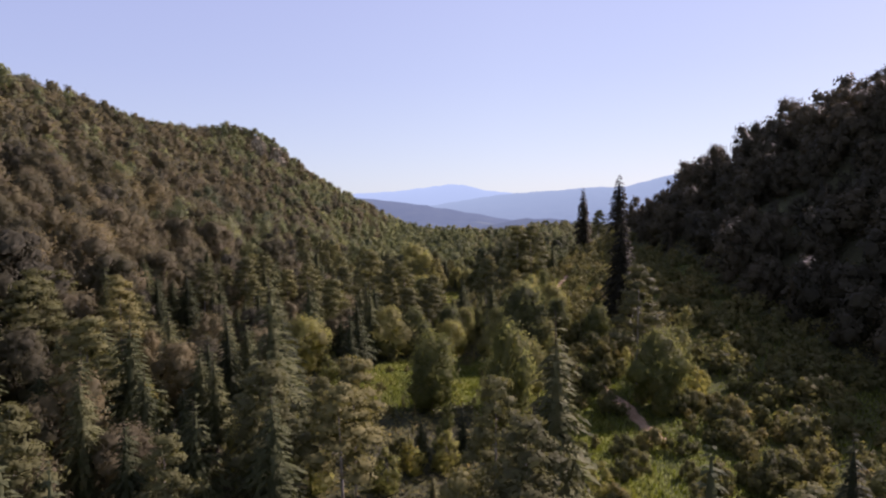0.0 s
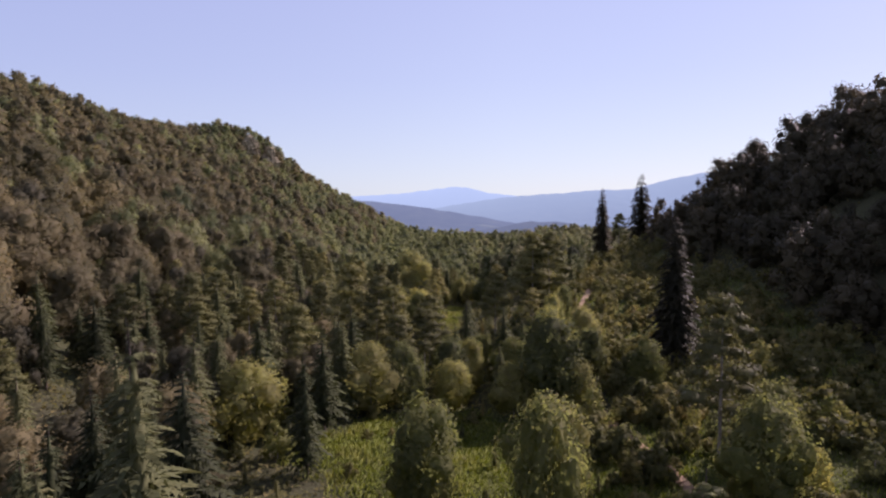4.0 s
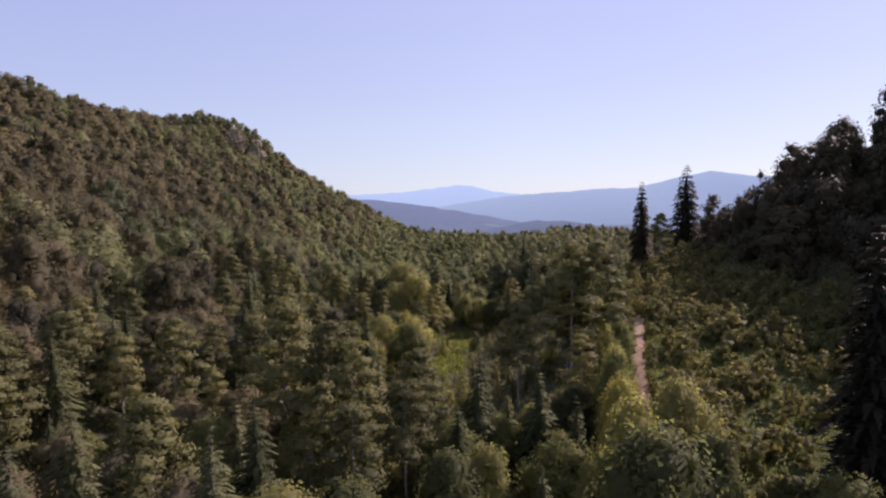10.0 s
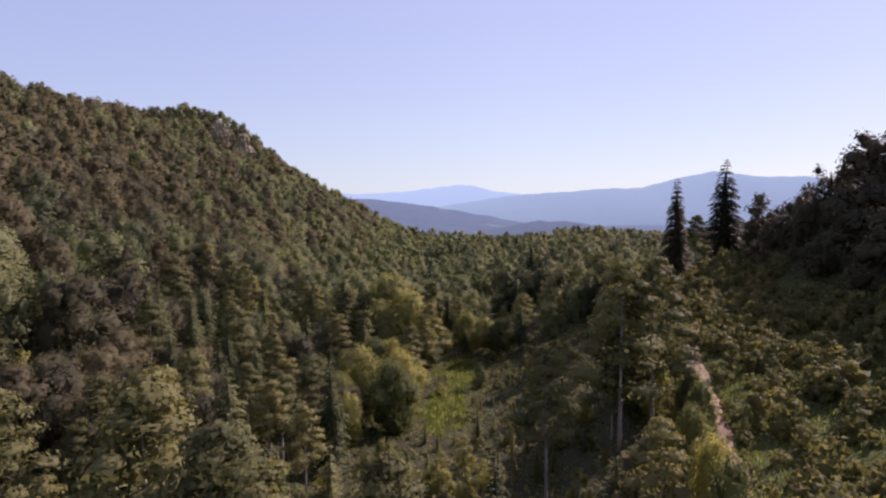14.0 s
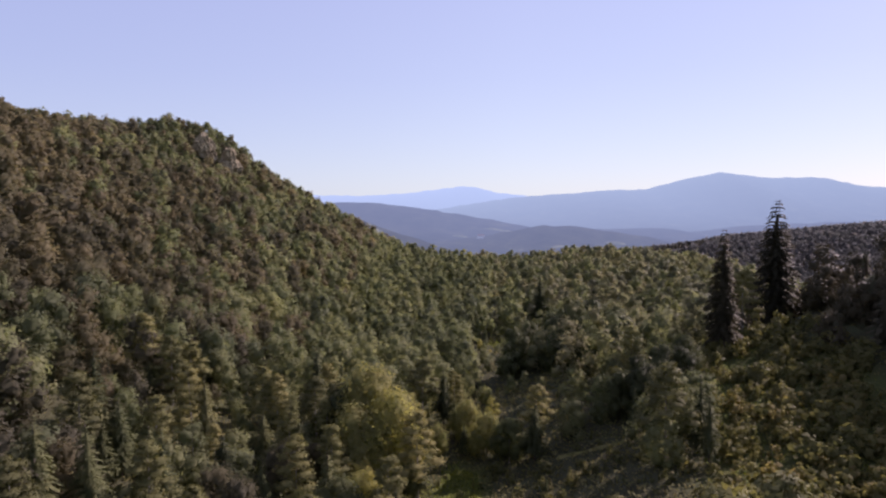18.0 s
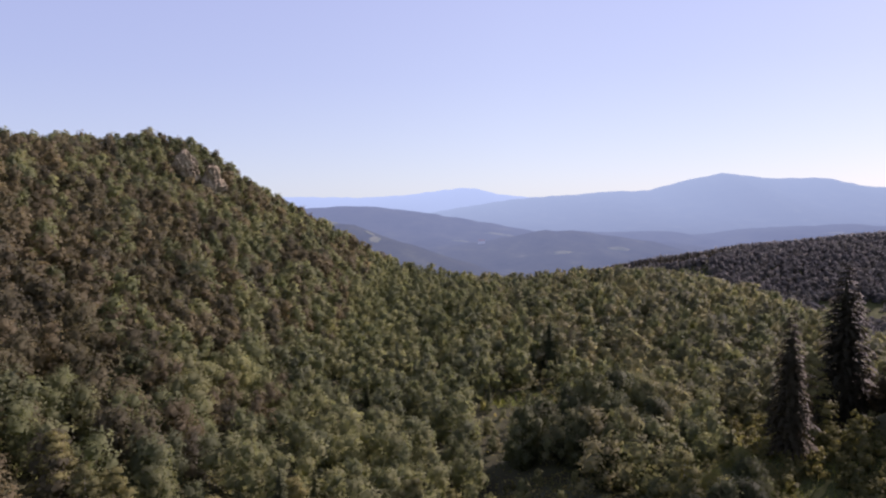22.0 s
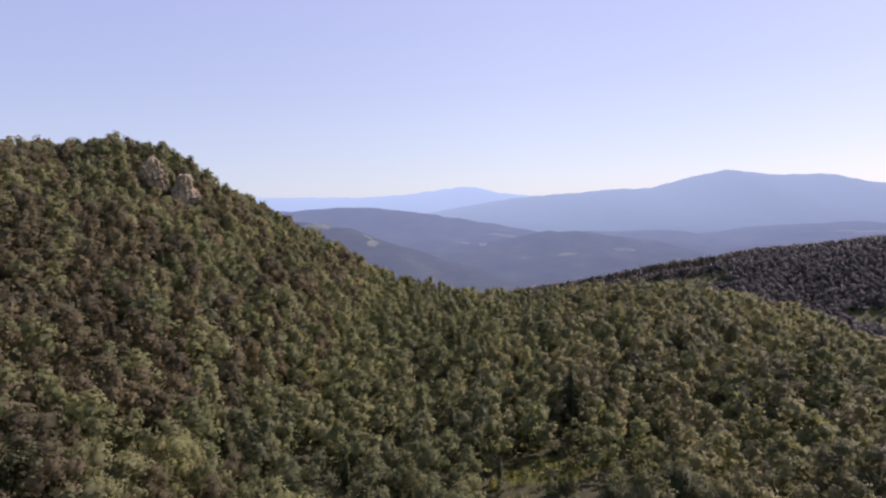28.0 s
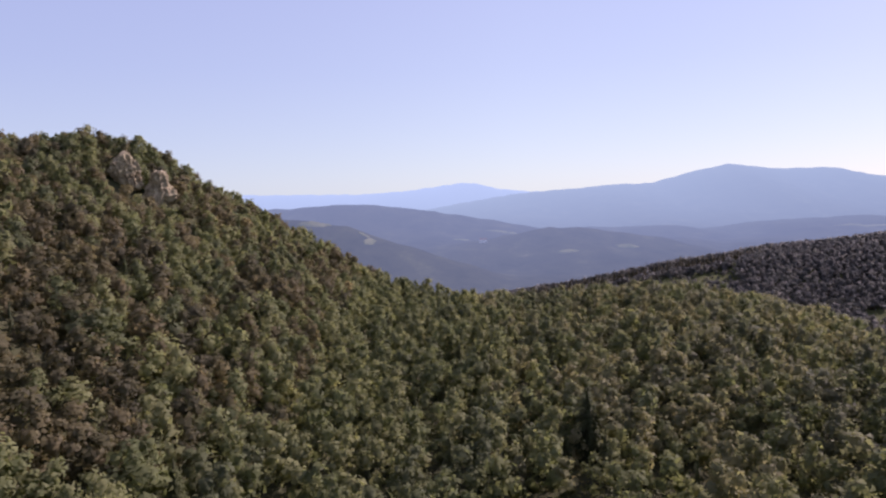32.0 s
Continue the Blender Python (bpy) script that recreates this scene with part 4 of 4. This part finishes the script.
for kind, (kinds, most) in FIRST.items():
    spots[kind].sort(key=nearness)
    for k, (x, y, tall) in enumerate(spots[kind][:most]):
        plant(SMALLS if kind == "broad" and tall < 7.2 else BROWNED_BROADS if kind == "broad" and x < -24 + 8 * math.sin(y / 7) else kinds, k, x, y, tall, k * 2.399, 0.9 + 0.3 * ((k * 7) % 10) / 10)
    rest[kind] = spots[kind][most:]


def small_crowns(seed, count, make):
    return [make(np.random.default_rng(seed + k)) for k in range(count)]


WOOD = {
    "broad": [small_crowns(100, 9, lambda r: broad_crown(r, 1100, lobes=9, base=0.04, leaf=0.027, slim=0.36, point=0.25)),
              small_crowns(120, 9, lambda r: broad_crown(r, 300, lobes=6, base=0.05, leaf=0.054, slim=0.37, point=0.25)),
              small_crowns(130, 9, lambda r: broad_crown(r, 30, lobes=3, base=0.02, leaf=0.12, slim=0.6, point=0.1, core=0.85))],
    "dark": [small_crowns(210, 6, lambda r: spruce_crown(r, 15, 7, 0.05, 0.22, 2)), small_crowns(220, 6, lambda r: spruce_crown(r, 11, 6, 0.05, 0.24, 1))],
    "pole": [small_crowns(190, 9, lambda r: broad_crown(r, 800, lobes=7, base=0.05, leaf=0.028, slim=0.31, point=0.30)),
             small_crowns(200, 9, lambda r: broad_crown(r, 280, lobes=6, base=0.05, leaf=0.050, slim=0.31, point=0.30))],
    "spruce": [small_crowns(140, 5, lambda r: spruce_crown(r, 14, 6, 0.08, 0.19, 2)), small_crowns(150, 5, lambda r: spruce_crown(r, 10, 5, 0.08, 0.22, 1))],
    "pine": [small_crowns(160, 5, lambda r: pine_crown(r, 220, 0.28, 0.24, 0.045, 14))] * 2,
    "bush": [small_crowns(170, 6, lambda r: broad_crown(r, 110, lobes=6, base=0.02, leaf=0.10, slim=0.5))] * 2,
    "young": [small_crowns(180, 4, lambda r: spruce_crown(r, 8, 6, 0.03, 0.24, 1))] * 2,
}


def wood(name, label, spots_of, mats):
    """One stand of trees too many to count."""
    vs, fs, ws, tones, n = [], [], [], [], 0
    rng = np.random.default_rng(len(name) + len(spots_of))
    for kind, x, y, tall in spots_of:
        seen = abs(x) < 0.82 * y + 12 and not (y < 300 and x > 190)
        far = min(0 if seen and math.hypot(x - 4, max(y - 280, 0)) < 150 else 1 if seen and y < 830 else 2, len(WOOD[kind]) - 1)
        v, f, face = WOOD[kind][far][rng.integers(len(WOOD[kind][far]))]
        a, w = rng.uniform(0, 6.28), rng.uniform(0.9, 1.3)
        c, s = math.cos(a) * w, math.sin(a) * w
        p = v * tall
        q = np.stack((p[:, 0] * c - p[:, 1] * s, p[:, 0] * s + p[:, 1] * c, p[:, 2]), -1) + (x, y, float(ground_at(x, y)) - 0.25)
        vs.append(q)
        fs.append(f + n)
        ws.append(np.stack((face[:, 0] * c - face[:, 1] * s, face[:, 0] * s + face[:, 1] * c, face[:, 2] * w), -1) / w)
        patch = 0.5 + 0.5 * math.sin(x / 21 + 1.7 * math.sin(y / 33)) * math.sin(y / 27 + 1.3 * math.sin(x / 39))
        tones.append(np.full(len(q), 0.02 + 0.60 * rng.random() + 0.36 * patch))
        n += len(q)
    if vs:
        me = mesh_of(name, np.concatenate(vs), np.concatenate(fs), mats, np.concatenate(tones), True, np.concatenate(ws))
        tagged(new(name, me), label, "forest", kind="stuff")


def part_of(kinds, test):
    return [(k, *s) for k in kinds for s in rest[k] if test(s[0], s[1])]


def browned_land(x, y):
    """The wood browned for lens tint, mingling with the greener trees lower down."""
    chance = (math.sin(x * 12.9898 + y * 78.233) * 43758.5453) % 1
    return min((-x - 22 - 0.05 * (y - 250)) / 110, 0.8 - 0.35 * float(step(y, 470, 640))) + 0.25 * math.sin(x / 13 + 2 * math.sin(y / 19)) * math.sin(y / 23) > chance


wood("hillside_oak_wood", "dense broadleaf wood covering the steep hillside, browned for lens tint", part_of(("broad", "pole"), lambda x, y: x < -55 and browned_land(x, y)), (M_WOOD_O,))
wood("hillside_broadleaf_wood", "dense green broadleaf wood on the lower hillside", part_of(("broad", "pole"), lambda x, y: x < -55 and not browned_land(x, y)), (M_WOOD_B,))
wood("hillside_spruce_wood", "scattered dark spruces within the hillside wood", part_of(("spruce", "pine"), lambda x, y: x < -55), (M_WOOD_S,))
def saddle_land(x, y):
    """The redder wood on the saddle, thinning out towards the valley floor."""
    return y > 318 and min((x - 5) / 130, 0.6) > (math.sin(x * 39.346 + y * 11.135) * 24634.6345) % 1


wood("valley_broadleaf_wood", "dense broadleaf wood on the valley floor", part_of(("broad", "pole"), lambda x, y: x >= -55 and not (x > 66 and y < 372) and not saddle_land(x, y)), (M_WOOD_B,))
wood("saddle_wood", "reddish green broadleaf wood on the saddle", part_of(("broad", "pole"), lambda x, y: x >= -55 and not (x > 66 and y < 372) and saddle_land(x, y)), (M_WOOD_R,))
wood("valley_spruce_wood", "dark conifers within the valley wood", part_of(("spruce", "pine"), lambda x, y: x >= -55 and not (x > 66 and y < 372)), (M_WOOD_S,))
wood("ridge_wood", "broadleaf wood on the steep ridge, shade painted into its leaves", part_of(("broad", "pole"), lambda x, y: x > 66 and y < 372), (M_WOOD_D,))
wood("ridge_spruce_wood", "dense spruce wood on the steep ridge, shade painted into its needles", part_of(("spruce", "pine", "dark"), lambda x, y: x > 66 and y < 372), (M_WOOD_D,))
wood("scrub", "low green scrub on the cleared slope", part_of(("bush",), lambda x, y: True), (M_WOOD_H,))
wood("spruce_saplings", "young spruces in the clearings", part_of(("young",), lambda x, y: True), (M_WOOD_H,))



def undergrowth():
    """Leafy saplings and hazel that fill the wood between the trunks."""
    rng = np.random.default_rng(77)
    n = 70000
    p = np.stack((rng.uniform(-318, 250, n), rng.uniform(20, 800, n), np.zeros(n)), -1)
    p = p[(np.abs(p[:, 0]) < 0.8 * p[:, 1] + 10) & ((p[:, 0] < 190) | (p[:, 1] > 300))]
    open_land = ground_open(p[:, 0], p[:, 1]) > 0.25
    valley = (p[:, 0] > -58) & (p[:, 1] < 330) & (p[:, 0] < 94)
    keep = ~open_land & ~valley
    p = p[keep & (((p[:, None, :2] - np.array([r[:2] for r in ROCKS]) - (5, -7)) ** 2).sum(2).min(1) > 150)]
    far = np.clip(p[:, 1] / 500, 0.5, 1.3)
    p[:, 2] = ground_at(p[:, 0], p[:, 1]) + rng.uniform(0.3, 1.8, len(p))
    q = np.stack((rng.uniform(-64, 96, 110000), rng.uniform(35, 352, 110000), np.zeros(110000)), -1)
    q = q[(ground_open(q[:, 0], q[:, 1]) < 0.3) & (np.abs(q[:, 0]) < 0.8 * q[:, 1] + 10)]
    q = q[((q[:, None, :2] - WAY_XY[::4]) ** 2).sum(2).min(1) > 4]
    q = q[[not bushy(a, b) or c < 0.3 for a, b, c in zip(q[:, 0], q[:, 1], rng.random(len(q)))]]
    q[:, 2] = ground_at(q[:, 0], q[:, 1]) + rng.uniform(0.1, 0.3, len(q)) + 1.1 * rng.random(len(q)) * np.clip(0.4 + np.sin(q[:, 0] / 1.9 + np.sin(q[:, 1] / 2.3)) * np.sin(q[:, 1] / 1.7), 0, 1)
    p, far = np.concatenate((p, q)), np.concatenate((far, np.full(len(q), 0.42)))
    v, w = sprays(p, np.tile((0.15, -0.1, 1.0), (len(p), 1)), 0.9 * far, rng, 0.45)
    me = mesh_of("undergrowth", v, np.arange(len(v)).reshape(-1, 3), (M_WOOD_H,), np.repeat(rng.random(len(p)), 3), True, w)
    tagged(new("undergrowth", me), "leafy undergrowth filling the wood between the trunks", "undergrowth", kind="stuff")


undergrowth()


def grass():
    """Tall meadow grass and herbs in the clearings and between the bushes."""
    rng = np.random.default_rng(78)
    n = 1300000
    p = np.stack((rng.uniform(-32, 118, n), rng.uniform(60, 455, n), np.zeros(n)), -1)
    p = p[(ground_open(p[:, 0], p[:, 1]) > rng.uniform(0.2, 0.9, n)) & ((p[:, 0] < 26) | (rng.random(n) < 0.4)) & (rng.random(n) < np.clip(1.4 - p[:, 1] / 300, 0.5, 1))]
    p = p[((p[:, None, :2] - WAY_XY[::3]) ** 2).sum(2).min(1) > 2.0]
    p[:, 2] = ground_at(p[:, 0], p[:, 1])
    k = len(p)
    a, lean = rng.uniform(0, 6.28, k), rng.uniform(-0.35, 0.35, (k, 2))
    patch = 0.5 + 0.5 * np.sin(p[:, 0] / 2.3 + 1.5 * np.sin(p[:, 1] / 3.1)) * np.sin(p[:, 1] / 2.7 + 1)
    tall = rng.uniform(0.25, 0.6, k) * (0.6 + 1.1 * patch)
    side = np.stack((np.cos(a), np.sin(a), 0 * a), -1) * (0.07 + 0.06 * rng.random(k))[:, None]
    tip = p + np.concatenate((lean * tall[:, None] * 1.5, tall[:, None]), 1)
    v = np.stack((p - side, p + side, tip), 1).reshape(-1, 3)
    w = np.repeat(unit(np.concatenate((lean, np.full((k, 1), 1.0)), 1)), 3, axis=0)
    tone = np.repeat(np.clip(0.55 * patch + 0.45 * rng.random(k), 0, 1) * np.where(p[:, 0] > 26, 0.55, 1.0), 3)
    me = mesh_of("grass", v, np.arange(len(v)).reshape(-1, 3), (M_GRASS,), tone, True, w)
    tagged(new("grass", me), "tall green and yellow meadow grass in the forest clearings", "grass", kind="stuff")


grass()
far_spots, far_dark = [], []
for gy in np.arange(560, 1240, 7.4):
    for gx in np.arange(-40, 860, 7.4):
        x, y = gx + RNG.uniform(-4, 4), gy + RNG.uniform(-4, 4)
        size, felled = RNG.random(), felled_land(x, y)
        if x > 0.82 * (y - 140) + 20 or RNG.random() < 0.04 or (y < 858 and x < 258):
            continue
        if 1052 + 0.05 * (x - 100) < y < 1108 and 90 < x < 400 + 30 * math.sin(y / 9):
            far_dark.append(("dark", x, y, 10 + 6 * size))
        elif not felled or RNG.random() < 0.6:
            far_spots.append(("broad", x, y, 3.5 + 2.0 * size if felled else 10 + 1.2 * size))
wood("far_hill_wood", "broadleaf wood on the low hill beyond the saddle, greyed for haze", far_spots, (M_WOOD_G,))
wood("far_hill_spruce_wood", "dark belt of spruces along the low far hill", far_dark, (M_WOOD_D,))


def tree_stump(x, y, thick, tall, seed):
    """A sawn stump with flaring roots and a pale cut top."""
    rng = np.random.default_rng(seed)
    bm = bmesh.new()
    a = np.linspace(0, 2 * math.pi, 14, endpoint=False)
    flare = 1 + 0.12 * np.sin(5 * a + seed) + 0.05 * rng.normal(size=14)
    rings = [[bm.verts.new((thick * f * w * math.cos(t), thick * f * w * math.sin(t), z)) for t, f in zip(a, 1 + (flare - 1) * g)]
             for w, g, z in ((1.7, 2.2, -0.3), (1.25, 1.6, 0.1), (1.0, 1.0, tall * 0.5), (0.96, 0.8, tall))]
    for lo, hi in zip(rings, rings[1:]):
        for k in range(14):
            bm.faces.new((lo[k], lo[(k + 1) % 14], hi[(k + 1) % 14], hi[k]))
    top = bm.faces.new(rings[-1])
    top.material_index = 1
    me = bpy.data.meshes.new("tree_stump")
    bm.to_mesh(me)
    bm.free()
    me.materials.append(M_BARK)
    me.materials.append(M_SAWN)
    ob = tagged(new("tree_stump", me), "sawn tree stump with a pale cut top in the grass", "stump", "stumps in the upper clearing")
    ob.location = (x, y, float(ground_at(x, y)))


M_SAWN = rough_material("sawn_wood", [(0.3, (0.36, 0.27, 0.17)), (0.6, (0.52, 0.41, 0.27)), (0.8, (0.62, 0.52, 0.37))], 9.0)
for k, (x, y) in enumerate(((26, 436), (28.5, 438), (31, 435), (33, 439), (29, 442), (36, 437), (24, 440), (39, 441))):
    tree_stump(x, y, 0.28 + 0.05 * (k % 3), 0.5 + 0.2 * (k % 4), k)
